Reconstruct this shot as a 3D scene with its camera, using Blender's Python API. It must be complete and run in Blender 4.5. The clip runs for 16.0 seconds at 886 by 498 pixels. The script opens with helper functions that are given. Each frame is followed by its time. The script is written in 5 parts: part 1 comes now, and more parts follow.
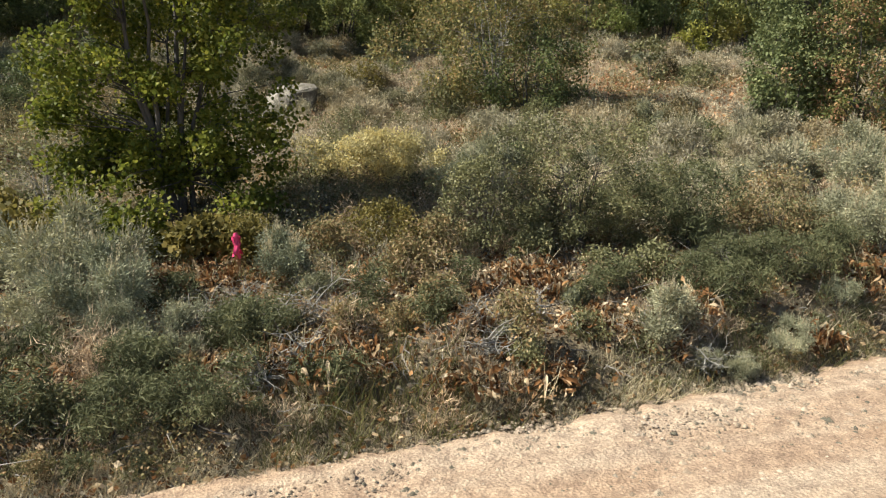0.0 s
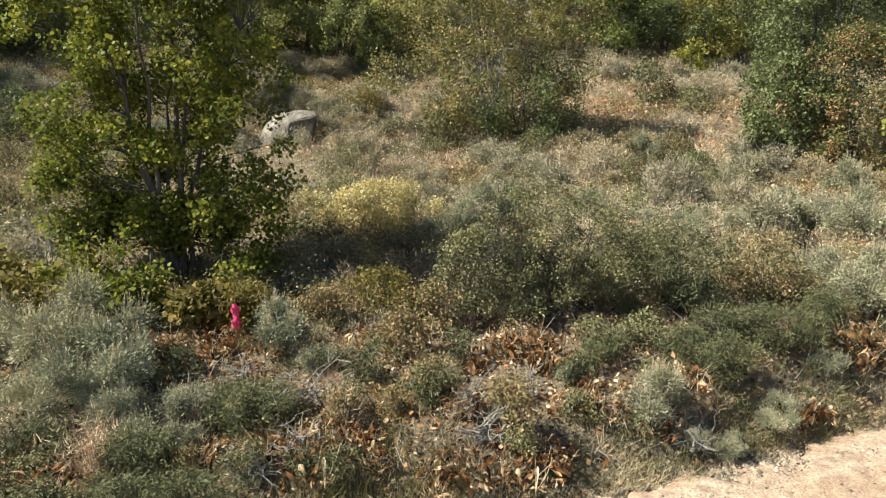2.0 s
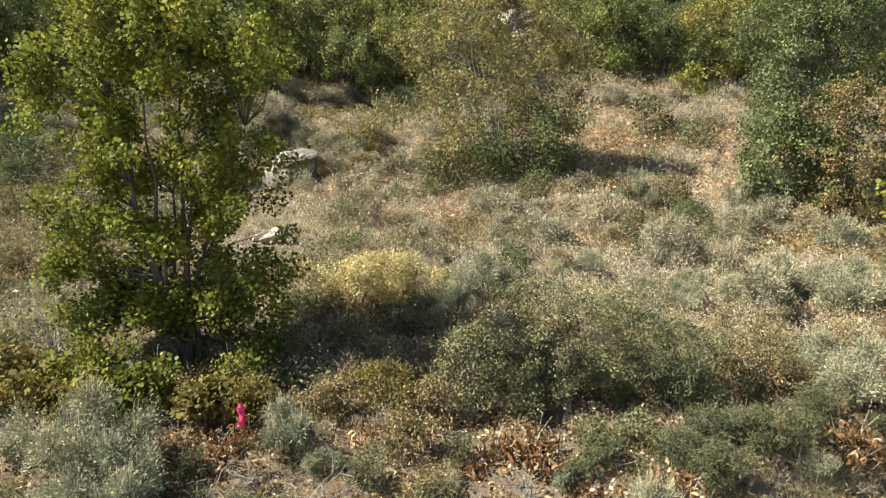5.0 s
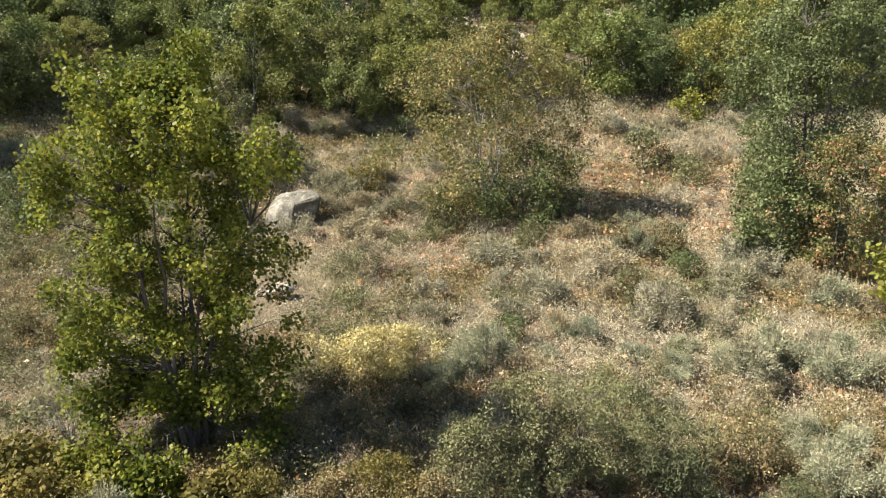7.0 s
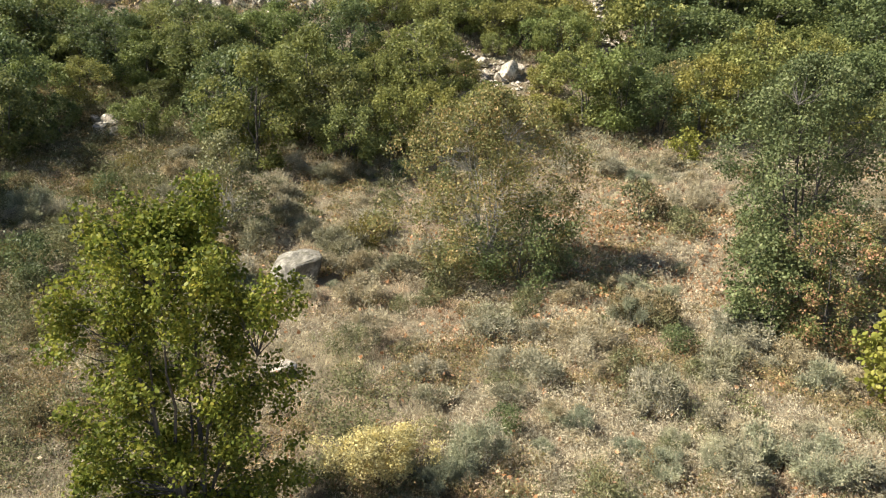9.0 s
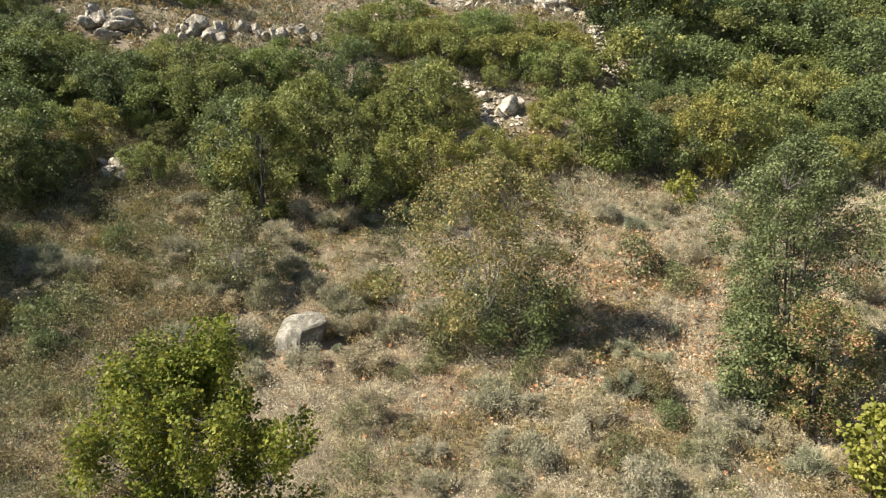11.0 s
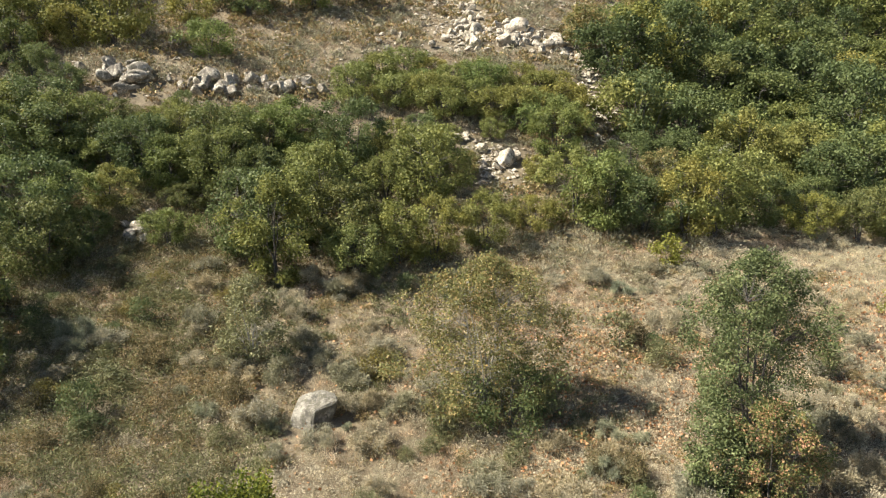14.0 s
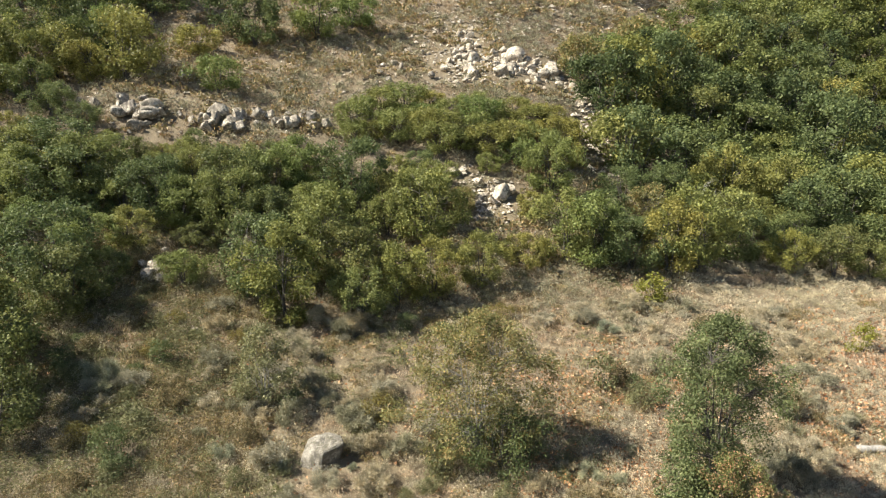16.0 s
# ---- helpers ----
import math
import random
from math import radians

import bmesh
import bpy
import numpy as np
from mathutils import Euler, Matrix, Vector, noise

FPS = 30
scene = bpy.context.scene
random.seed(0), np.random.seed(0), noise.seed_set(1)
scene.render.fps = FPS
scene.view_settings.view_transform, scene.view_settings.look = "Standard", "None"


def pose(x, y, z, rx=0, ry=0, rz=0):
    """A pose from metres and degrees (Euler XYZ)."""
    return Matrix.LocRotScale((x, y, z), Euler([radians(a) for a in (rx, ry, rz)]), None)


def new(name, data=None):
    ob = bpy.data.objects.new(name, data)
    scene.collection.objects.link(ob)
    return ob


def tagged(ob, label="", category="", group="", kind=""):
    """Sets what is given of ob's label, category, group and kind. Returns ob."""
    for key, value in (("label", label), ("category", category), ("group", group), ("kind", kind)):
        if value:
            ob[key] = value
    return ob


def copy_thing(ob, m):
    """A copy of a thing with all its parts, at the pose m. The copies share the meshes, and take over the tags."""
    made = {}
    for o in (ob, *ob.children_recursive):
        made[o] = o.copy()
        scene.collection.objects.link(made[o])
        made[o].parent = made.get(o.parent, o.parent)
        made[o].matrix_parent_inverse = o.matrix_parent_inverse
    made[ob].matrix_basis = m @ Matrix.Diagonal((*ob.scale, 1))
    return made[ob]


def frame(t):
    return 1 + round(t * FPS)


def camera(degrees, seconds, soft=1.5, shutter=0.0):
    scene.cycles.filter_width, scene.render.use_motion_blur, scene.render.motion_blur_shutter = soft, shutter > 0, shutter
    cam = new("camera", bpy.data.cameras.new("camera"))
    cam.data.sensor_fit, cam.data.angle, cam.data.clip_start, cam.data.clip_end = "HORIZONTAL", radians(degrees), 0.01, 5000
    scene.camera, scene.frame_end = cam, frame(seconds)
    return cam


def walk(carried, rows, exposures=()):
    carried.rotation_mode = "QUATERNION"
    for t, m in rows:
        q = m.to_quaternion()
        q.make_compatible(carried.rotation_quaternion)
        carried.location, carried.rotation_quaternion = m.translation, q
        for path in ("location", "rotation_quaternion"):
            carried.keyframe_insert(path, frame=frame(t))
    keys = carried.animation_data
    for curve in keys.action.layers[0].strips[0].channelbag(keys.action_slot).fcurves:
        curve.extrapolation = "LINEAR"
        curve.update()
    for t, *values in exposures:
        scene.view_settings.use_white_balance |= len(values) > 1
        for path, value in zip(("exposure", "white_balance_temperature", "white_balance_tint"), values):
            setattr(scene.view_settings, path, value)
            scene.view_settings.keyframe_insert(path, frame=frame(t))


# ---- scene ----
cam = camera(64.6, 16.0, 1.2)
METRES, EYE, TILT, LEAN, TURN = 16.0, 2.57, -10.0, 0.0, 0.0
ROWS = [
    (0.0, 0.0, 0.0, 0.0, 0.0, 0.0, 0.0),
    (0.5, 0.0008, -0.0028, 0.016, -0.0, -0.02, 0.0),
    (1.0, 0.0016, -0.0055, 0.0311, -0.0, -0.03, 0.01),
    (1.5, 0.0025, -0.0076, 0.0431, 0.0, -0.04, -0.0),
    (2.0, 0.0038, -0.0099, 0.0553, 0.01, -0.07, 0.01),
    (2.5, 0.0041, -0.012, 0.069, 0.0, -0.09, 0.01),
    (3.0, 0.0034, -0.014, 0.0826, 0.01, -0.11, 0.02),
    (3.5, 0.0038, -0.0158, 0.095, 0.02, -0.14, 0.01),
    (4.0, 0.0038, -0.0178, 0.1086, 0.04, -0.17, 0.02),
    (6.5, 0.0048, -0.0394, 0.1983, 0.07, -0.41, 0.07),
    (7.0, 0.0053, -0.0462, 0.2262, 0.09, -0.43, 0.07),
    (7.5, 0.0067, -0.0532, 0.2562, 0.1, -0.43, 0.07),
    (8.0, 0.0079, -0.0604, 0.287, 0.11, -0.42, 0.07),
    (8.5, 0.0082, -0.0672, 0.319, 0.12, -0.44, 0.07),
    (9.0, 0.0078, -0.0747, 0.3528, 0.13, -0.46, 0.06),
    (11.5, 0.0067, -0.136, 0.5314, 0.2, -0.55, 0.02),
    (12.0, 0.0074, -0.1589, 0.5671, 0.22, -0.57, 0.01),
    (12.5, 0.0082, -0.1852, 0.6015, 0.24, -0.59, -0.0),
    (13.0, 0.0085, -0.2133, 0.6367, 0.24, -0.61, 0.0),
    (13.5, 0.0091, -0.2441, 0.6724, 0.26, -0.63, 0.0),
    (14.0, 0.0094, -0.2774, 0.7086, 0.24, -0.63, -0.02),
    (14.5, 0.0104, -0.3121, 0.7446, 0.24, -0.65, -0.04),
    (15.0, 0.0129, -0.3494, 0.7833, 0.24, -0.68, -0.06),
    (15.5, 0.0157, -0.3906, 0.8226, 0.25, -0.71, -0.06),
    (16.0, 0.0193, -0.4387, 0.8612, 0.26, -0.73, -0.06),
]
walk(cam, [(t, pose(0, 0, EYE, TILT, LEAN, TURN) @ pose(METRES * x, METRES * y, METRES * z, 90 + pitch, roll, yaw)) for t, x, y, z, yaw, pitch, roll in ROWS],
     exposures=[(0.0, 0.84), (1.0, 0.94), (3.0, 1.2), (4.2, 1.28), (8.0, 1.27), (12.0, 1.2), (16.0, 1.22)])

# ---- light ----
SUN_FROM = Vector((-1.0, -0.12, 0.0)).normalized()
SUN_UP = radians(47)
world = bpy.data.worlds.new("sky")
scene.world = world
world.use_nodes = True
wt = world.node_tree
sky = wt.nodes.new("ShaderNodeTexSky")
sky.sky_type = "NISHITA"
sky.sun_disc = False
sky.sun_elevation = SUN_UP
sky.sun_rotation = math.atan2(SUN_FROM.x, SUN_FROM.y)
sky.altitude = 1900
wt.nodes["Background"].inputs["Strength"].default_value = 0.062
wt.links.new(sky.outputs[0], wt.nodes["Background"].inputs["Color"])
sun_data = bpy.data.lights.new("sun", "SUN")
sun_data.energy = 5.0
sun_data.angle = radians(0.53)
sun_data.color = (1.0, 0.95, 0.84)
sun = new("sun", sun_data)
sun_dir = Vector((SUN_FROM.x * math.cos(SUN_UP), SUN_FROM.y * math.cos(SUN_UP), math.sin(SUN_UP)))
sun.rotation_euler = sun_dir.to_track_quat("Z", "Y").to_euler()
sun.location = sun_dir * 60

# ---- number helpers ----
rng = np.random.default_rng(7)
LATTICE = np.random.default_rng(3).random((256, 256))


def soft_noise(x, y, size, seed=0):
    """Smooth value noise in 0..1 with cells of the given size."""
    u, v = np.asarray(x) / size + seed * 17.3, np.asarray(y) / size + seed * 9.1
    i, j = np.floor(u).astype(int), np.floor(v).astype(int)
    f, g = u - i, v - j
    f, g = f * f * (3 - 2 * f), g * g * (3 - 2 * g)
    a, b = LATTICE[i % 256, j % 256], LATTICE[(i + 1) % 256, j % 256]
    c, d = LATTICE[i % 256, (j + 1) % 256], LATTICE[(i + 1) % 256, (j + 1) % 256]
    return (a * (1 - f) + b * f) * (1 - g) + (c * (1 - f) + d * f) * g


# the hillside's profile: distance ahead and height
AHEAD = [-400, -60, -10, 5, 7, 9, 12.5, 15, 20, 22, 26, 30, 37, 42, 49, 60, 70, 80, 100, 140, 200, 300, 420]
RISE = [-30, -4, -0.3, 0.2, 0.45, 0.9, 1.4, 1.75, 2.3, 2.6, 3.55, 4.4, 6.0, 7.9, 11.0, 17.8, 22.0, 26.3, 36, 57, 84, 110, 115]
ROAD_WIDTH = 7.0


def from_edge(x, y):
    """Metres from the road's edge, towards the hill."""
    return (y - 5.42 - 0.437 * x) / 1.0913


def ground_z(x, y):
    x, y = np.asarray(x, float), np.asarray(y, float)
    far = np.clip((y - 30) / 30, 0, 1)
    near_left = np.clip((y - 19) / 17, 0, 1)
    shift = np.where(x < 3, -(x - 3) * 0.2 * near_left, -(x - 3) * 0.5 * np.clip((x - 3) / 10, 0, 1) * far)
    s = y + np.clip(shift, -25, 16)
    z = sum(np.interp(s + o, AHEAD, RISE) for o in (-1.2, -0.4, 0.4, 1.2)) / 4
    d = from_edge(x, y)
    k = np.clip(d / 0.9, 0, 1)
    k = k * k * (3 - 2 * k)
    bumps = (soft_noise(x, y, 1.7, 1) - 0.5) * 0.16 + (soft_noise(x, y, 0.6, 2) - 0.5) * 0.07
    bumps = bumps + (soft_noise(x, y, 7, 3) - 0.5) * 1.0 * np.clip((y - 40) / 20, 0, 1)
    beyond = np.where(d > -ROAD_WIDTH, -0.05, np.minimum(-0.05, (d + ROAD_WIDTH) * 0.08))
    return np.where(d < 0, beyond, (z + bumps) * k - 0.05 * (1 - k))


def gz(x, y):
    return float(ground_z(x, y))


# ---- mesh helpers ----
def mesh_of(name, blocks, materials, smooth=False):
    """A mesh from blocks (points, faces, material index); the faces of a block have one count of corners."""
    me = bpy.data.meshes.new(name)
    pts, corners, starts, mats, base, at = [], [], [], [], 0, 0
    for V, F, k in blocks:
        V, F = np.asarray(V, np.float32).reshape(-1, 3), np.asarray(F, np.int32)
        pts.append(V)
        corners.append((F + base).ravel())
        starts.append(at + np.arange(len(F), dtype=np.int32) * F.shape[1])
        mats.append(np.full(len(F), k, np.int32))
        base += len(V)
        at += F.size
    pts, corners, starts, mats = (np.concatenate(a) for a in (pts, corners, starts, mats))
    me.vertices.add(len(pts))
    me.vertices.foreach_set("co", pts.ravel())
    me.loops.add(len(corners))
    me.loops.foreach_set("vertex_index", corners.astype(np.int32))
    me.polygons.add(len(starts))
    me.polygons.foreach_set("loop_start", starts.astype(np.int32))
    me.polygons.foreach_set("material_index", mats)
    if smooth:
        me.polygons.foreach_set("use_smooth", np.ones(len(starts), bool))
    me.update(calc_edges=True)
    for m in materials:
        me.materials.append(m)
    return me


def part(name, blocks, materials, parent, label="", smooth=False):
    ob = new(name, mesh_of(name, blocks, materials, smooth))
    ob.parent = parent
    return tagged(ob, label)


def thing(name, label, category, group="", kind="", at=None):
    ob = new(name)
    ob.empty_display_size = 0.2
    if at is not None:
        ob.matrix_basis = at
    return tagged(ob, label, category, group, kind)


def stuff(name, blocks, materials, label, category, smooth=False):
    return tagged(new(name, mesh_of(name, blocks, materials, smooth)), label, category, "", "stuff")


def unit(v):
    return v / np.maximum(np.linalg.norm(v, axis=-1, keepdims=True), 1e-9)


OUTLINES = {
    # leaf outlines along (side, length), base at the origin
    "diamond": [(0, 0), (0.32, 0.45), (0, 1), (-0.32, 0.45)],
    "sliver": [(-0.09, 0), (0.09, 0), (0.07, 1), (-0.07, 1)],
    "blade": [(-0.5, 0), (0.5, 0), (0.12, 1), (-0.12, 1)],
    "lobed": [(0, 0), (0.36, 0.14), (0.3, 0.38), (0.5, 0.62), (0.2, 0.66), (0, 1), (-0.2, 0.66), (-0.5, 0.62), (-0.3, 0.38), (-0.36, 0.14)],
    "maple": [(0, 0), (0.42, 0.2), (0.34, 0.45), (0.46, 0.7), (0.0, 1), (-0.46, 0.7), (-0.34, 0.45), (-0.42, 0.2)],
    "tri": [(-0.4, 0.12), (0.4, 0.3), (0, 1)],
    "spike": [(-0.5, 0), (0.5, 0), (0, 1)],
    "oval": [(0, 0), (0.2, 0.2), (0.24, 0.55), (0, 1), (-0.24, 0.55), (-0.2, 0.2)],
}


def leaves(at, along, size, outline, width=1.0, spin=None, cup=0.15):
    """One flat or slightly cupped leaf at each place, pointing along a direction."""
    n = len(at)
    y = unit(along)
    side = unit(np.cross(y, rng.normal(size=(n, 3)) if spin is None else spin))
    up = np.cross(side, y)
    size = np.broadcast_to(size, n)
    V = []
    for a, b in OUTLINES[outline]:
        V.append(at + (side * (a * width) + y * b + up * (cup * (abs(a) * 1.2 - b * b * 0.5))) * size[:, None])
    k = len(V)
    return np.stack(V, 1).reshape(-1, 3), np.arange(n * k).reshape(n, k)


def tube(path, radii, sides=6):
    """A tapered tube along a path."""
    path, radii = np.asarray(path, float), np.asarray(radii, float)
    t = unit(np.gradient(path, axis=0))
    ref = np.array([0.31, 0.95, 0.05])
    a = unit(np.cross(t, ref))
    b = np.cross(t, a)
    w = np.arange(sides) * 2 * np.pi / sides
    ring = path[:, None] + radii[:, None, None] * (a[:, None] * np.cos(w)[None, :, None] + b[:, None] * np.sin(w)[None, :, None])
    n = len(path)
    i, j = np.meshgrid(np.arange(n - 1), np.arange(sides), indexing="ij")
    q = np.stack([i * sides + j, i * sides + (j + 1) % sides, (i + 1) * sides + (j + 1) % sides, (i + 1) * sides + j], -1)
    return ring.reshape(-1, 3), q.reshape(-1, 4)


def joined(pairs):
    """Several (points, faces) of one corner count as one."""
    V, F, base = [], [], 0
    for v, f in pairs:
        V.append(v)
        F.append(f + base)
        base += len(v)
    return np.concatenate(V), np.concatenate(F)


# ---- materials ----
def material(name):
    m = bpy.data.materials.new(name)
    m.use_nodes = True
    return m, m.node_tree, m.node_tree.nodes["Principled BSDF"]


def ramp(nt, fac, stops):
    r = nt.nodes.new("ShaderNodeValToRGB")
    while len(r.color_ramp.elements) < len(stops):
        r.color_ramp.elements.new(0.5)
    for e, (p, c) in zip(r.color_ramp.elements, stops):
        e.position, e.color = p, (*c, 1)
    nt.links.new(fac, r.inputs[0])
    return r.outputs[0]


def noise_node(nt, scale, detail=5, rough=0.6, space="Object", stretch=None):
    tc = nt.nodes.new("ShaderNodeTexCoord")
    n = nt.nodes.new("ShaderNodeTexNoise")
    n.inputs["Scale"].default_value, n.inputs["Detail"].default_value, n.inputs["Roughness"].default_value = scale, detail, rough
    src = tc.outputs[space]
    if stretch:
        mp = nt.nodes.new("ShaderNodeMapping")
        mp.inputs["Scale"].default_value = stretch
        nt.links.new(src, mp.inputs[0])
        src = mp.outputs[0]
    nt.links.new(src, n.inputs["Vector"])
    return n.outputs[0]


def mix(nt, fac, a, b, mode="MIX"):
    m = nt.nodes.new("ShaderNodeMix")
    m.data_type, m.blend_type = "RGBA", mode
    for sock, val in ((m.inputs[0], fac), (m.inputs[6], a), (m.inputs[7], b)):
        if isinstance(val, (int, float)):
            sock.default_value = val
        elif isinstance(val, tuple):
            sock.default_value = (*val, 1)
        else:
            nt.links.new(val, sock)
    return m.outputs[2]


def bump(nt, bsdf, height, strength, distance):
    b = nt.nodes.new("ShaderNodeBump")
    b.inputs["Strength"].default_value, b.inputs["Distance"].default_value = strength, distance
    nt.links.new(height, b.inputs["Height"])
    nt.links.new(b.outputs[0], bsdf.inputs["Normal"])


def leaf_material(name, stops, through_light=0.3, rough=0.55, per_plant=None, gloss=0.2, spread=0.6):
    """Leaves: a colour for each leaf out of the stops, patches over the plant, and some light through the leaf."""
    m, nt, p = material(name)
    geo = nt.nodes.new("ShaderNodeNewGeometry")
    info = nt.nodes.new("ShaderNodeObjectInfo")
    patch = noise_node(nt, 2.2, 3)
    add = nt.nodes.new("ShaderNodeMath")
    add.operation = "MULTIPLY_ADD"
    nt.links.new(patch, add.inputs[0])
    add.inputs[1].default_value = 0.9
    add.inputs[2].default_value = -0.45
    each = nt.nodes.new("ShaderNodeMath")
    each.operation = "MULTIPLY_ADD"
    nt.links.new(geo.outputs["Random Per Island"], each.inputs[0])
    each.inputs[1].default_value, each.inputs[2].default_value = spread, 0.5 - spread / 2
    both = nt.nodes.new("ShaderNodeMath")
    both.operation = "ADD"
    nt.links.new(each.outputs[0], both.inputs[0])
    nt.links.new(add.outputs[0], both.inputs[1])
    colour = ramp(nt, both.outputs[0], stops)
    tone = ramp(nt, noise_node(nt, 1.7, 2), [(0.3, (0.55, 0.57, 0.58)), (0.5, (1.0, 1.0, 1.0)), (0.7, (1.45, 1.4, 1.34))])
    colour = mix(nt, 1.0, colour, tone, "MULTIPLY")
    if per_plant:
        tint = ramp(nt, info.outputs["Random"], per_plant)
        colour = mix(nt, 1.0, colour, tint, "MULTIPLY")
    nt.links.new(colour, p.inputs["Base Color"])
    p.inputs["Roughness"].default_value = rough
    p.inputs["Specular IOR Level"].default_value = gloss
    tr = nt.nodes.new("ShaderNodeBsdfTranslucent")
    nt.links.new(colour, tr.inputs["Color"])
    ms = nt.nodes.new("ShaderNodeMixShader")
    ms.inputs[0].default_value = through_light
    nt.links.new(p.outputs[0], ms.inputs[1])
    nt.links.new(tr.outputs[0], ms.inputs[2])
    nt.links.new(ms.outputs[0], nt.nodes["Material Output"].inputs["Surface"])
    return m


def bark_material(name, dark, light):
    m, nt, p = material(name)
    n = noise_node(nt, 9, 6, 0.7, stretch=(1, 1, 0.25))
    nt.links.new(ramp(nt, n, [(0.3, dark), (0.7, light)]), p.inputs["Base Color"])
    p.inputs["Roughness"].default_value = 0.9
    bump(nt, p, n, 0.6, 0.02)
    return m


def rock_material(name, dark, mid, light):
    m, nt, p = material(name)
    big, fine = noise_node(nt, 1.6, 6, 0.62), noise_node(nt, 14, 8, 0.75)
    lichen = noise_node(nt, 5, 6, 0.75)
    geo = nt.nodes.new("ShaderNodeNewGeometry")
    c = ramp(nt, big, [(0.36, dark), (0.5, mid), (0.62, light)])
    c = mix(nt, ramp(nt, lichen, [(0.5, (0, 0, 0)), (0.56, (1, 1, 1))]), c, (0.15, 0.145, 0.115))
    c = mix(nt, ramp(nt, noise_node(nt, 3.4, 7, 0.8), [(0.54, (0, 0, 0)), (0.6, (0.8, 0.8, 0.8))]), c, light)
    c = mix(nt, 0.7, c, ramp(nt, fine, [(0.3, (0.12, 0.11, 0.1)), (0.7, (0.75, 0.72, 0.66))]), "OVERLAY")
    each = ramp(nt, geo.outputs["Random Per Island"], [(0, (0.72, 0.68, 0.62)), (1, (1.1, 1.06, 1.0))])
    c = mix(nt, 1.0, c, each, "MULTIPLY")
    nt.links.new(c, p.inputs["Base Color"])
    p.inputs["Roughness"].default_value = 0.92
    bump(nt, p, fine, 0.8, 0.03)
    return m


M_MAPLE = leaf_material("maple_leaf", [(0.0, (0.055, 0.08, 0.013)), (0.42, (0.14, 0.168, 0.027)), (0.75, (0.265, 0.265, 0.046)), (1.0, (0.4, 0.345, 0.075))], 0.42)
M_TURNING = leaf_material("turning_oak_leaf", [(0.0, (0.1, 0.115, 0.04)), (0.42, (0.21, 0.21, 0.078)), (0.66, (0.32, 0.265, 0.105)), (0.86, (0.42, 0.28, 0.125)), (1.0, (0.52, 0.38, 0.19))], 0.3)
M_GREYOAK = leaf_material("grey_green_oak_leaf", [(0.0, (0.078, 0.105, 0.042)), (0.5, (0.145, 0.172, 0.068)), (1.0, (0.25, 0.262, 0.125))], 0.28)
M_ORANGE = leaf_material("orange_oak_leaf", [(0.0, (0.075, 0.1, 0.035)), (0.48, (0.145, 0.165, 0.055)), (0.6, (0.3, 0.235, 0.1)), (0.74, (0.5, 0.28, 0.16)), (1.0, (0.58, 0.22, 0.2))], 0.3, spread=0.45)
M_LIME = leaf_material("yellow_green_leaf", [(0.0, (0.166, 0.190, 0.032)), (0.5, (0.276, 0.274, 0.054)), (1.0, (0.420, 0.380, 0.108))], 0.4)
M_YELLOWED = leaf_material("yellowed_olive_leaf", [(0.0, (0.12, 0.11, 0.03)), (0.5, (0.235, 0.195, 0.055)), (1.0, (0.39, 0.31, 0.11))], 0.35)
M_GOLD = leaf_material("golden_leaf", [(0.0, (0.33, 0.27, 0.1)), (0.4, (0.56, 0.47, 0.2)), (1.0, (0.78, 0.69, 0.38))], 0.35)
M_HILLOAK = leaf_material("hillside_oak_leaf", [(0.0, (0.08, 0.1, 0.039)), (0.45, (0.152, 0.17, 0.066)), (0.8, (0.235, 0.24, 0.096)), (1.0, (0.315, 0.29, 0.13))], 0.32, spread=0.45,
                          per_plant=[(0.0, (0.68, 0.78, 0.76)), (0.3, (0.9, 0.98, 0.92)), (0.5, (1.3, 1.25, 0.95)), (0.65, (1.05, 0.98, 0.85)), (0.8, (0.75, 0.88, 0.88)), (1.0, (1.45, 1.3, 0.85))])
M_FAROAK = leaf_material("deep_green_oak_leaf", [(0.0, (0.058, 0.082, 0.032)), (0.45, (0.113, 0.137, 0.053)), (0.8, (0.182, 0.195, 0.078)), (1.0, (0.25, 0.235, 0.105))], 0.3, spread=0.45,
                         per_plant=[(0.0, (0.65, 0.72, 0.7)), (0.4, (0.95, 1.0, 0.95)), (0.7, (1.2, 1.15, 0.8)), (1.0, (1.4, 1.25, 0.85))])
M_HILLYEL = leaf_material("hillside_maple_leaf", [(0.0, (0.14, 0.15, 0.045)), (0.5, (0.238, 0.245, 0.082)), (1.0, (0.36, 0.34, 0.135))], 0.3,
                          per_plant=[(0.0, (0.75, 0.92, 0.85)), (0.5, (1.0, 1.0, 0.9)), (1.0, (1.15, 1.02, 0.8))])
M_SHRUB = leaf_material("small_shrub_leaf", [(0.0, (0.107, 0.115, 0.048)), (0.5, (0.197, 0.196, 0.091)), (0.85, (0.293, 0.278, 0.143)), (1.0, (0.457, 0.360, 0.191))], 0.25)
M_SAGE = leaf_material("sagebrush_leaf", [(0.0, (0.18, 0.165, 0.112)), (0.5, (0.365, 0.335, 0.248)), (1.0, (0.64, 0.585, 0.46))], 0.15, 0.8,
                       per_plant=[(0.0, (0.7, 0.72, 0.58)), (0.4, (0.95, 0.95, 0.9)), (0.7, (1.0, 0.9, 0.72)), (1.0, (1.25, 1.2, 1.12))], gloss=0.15)
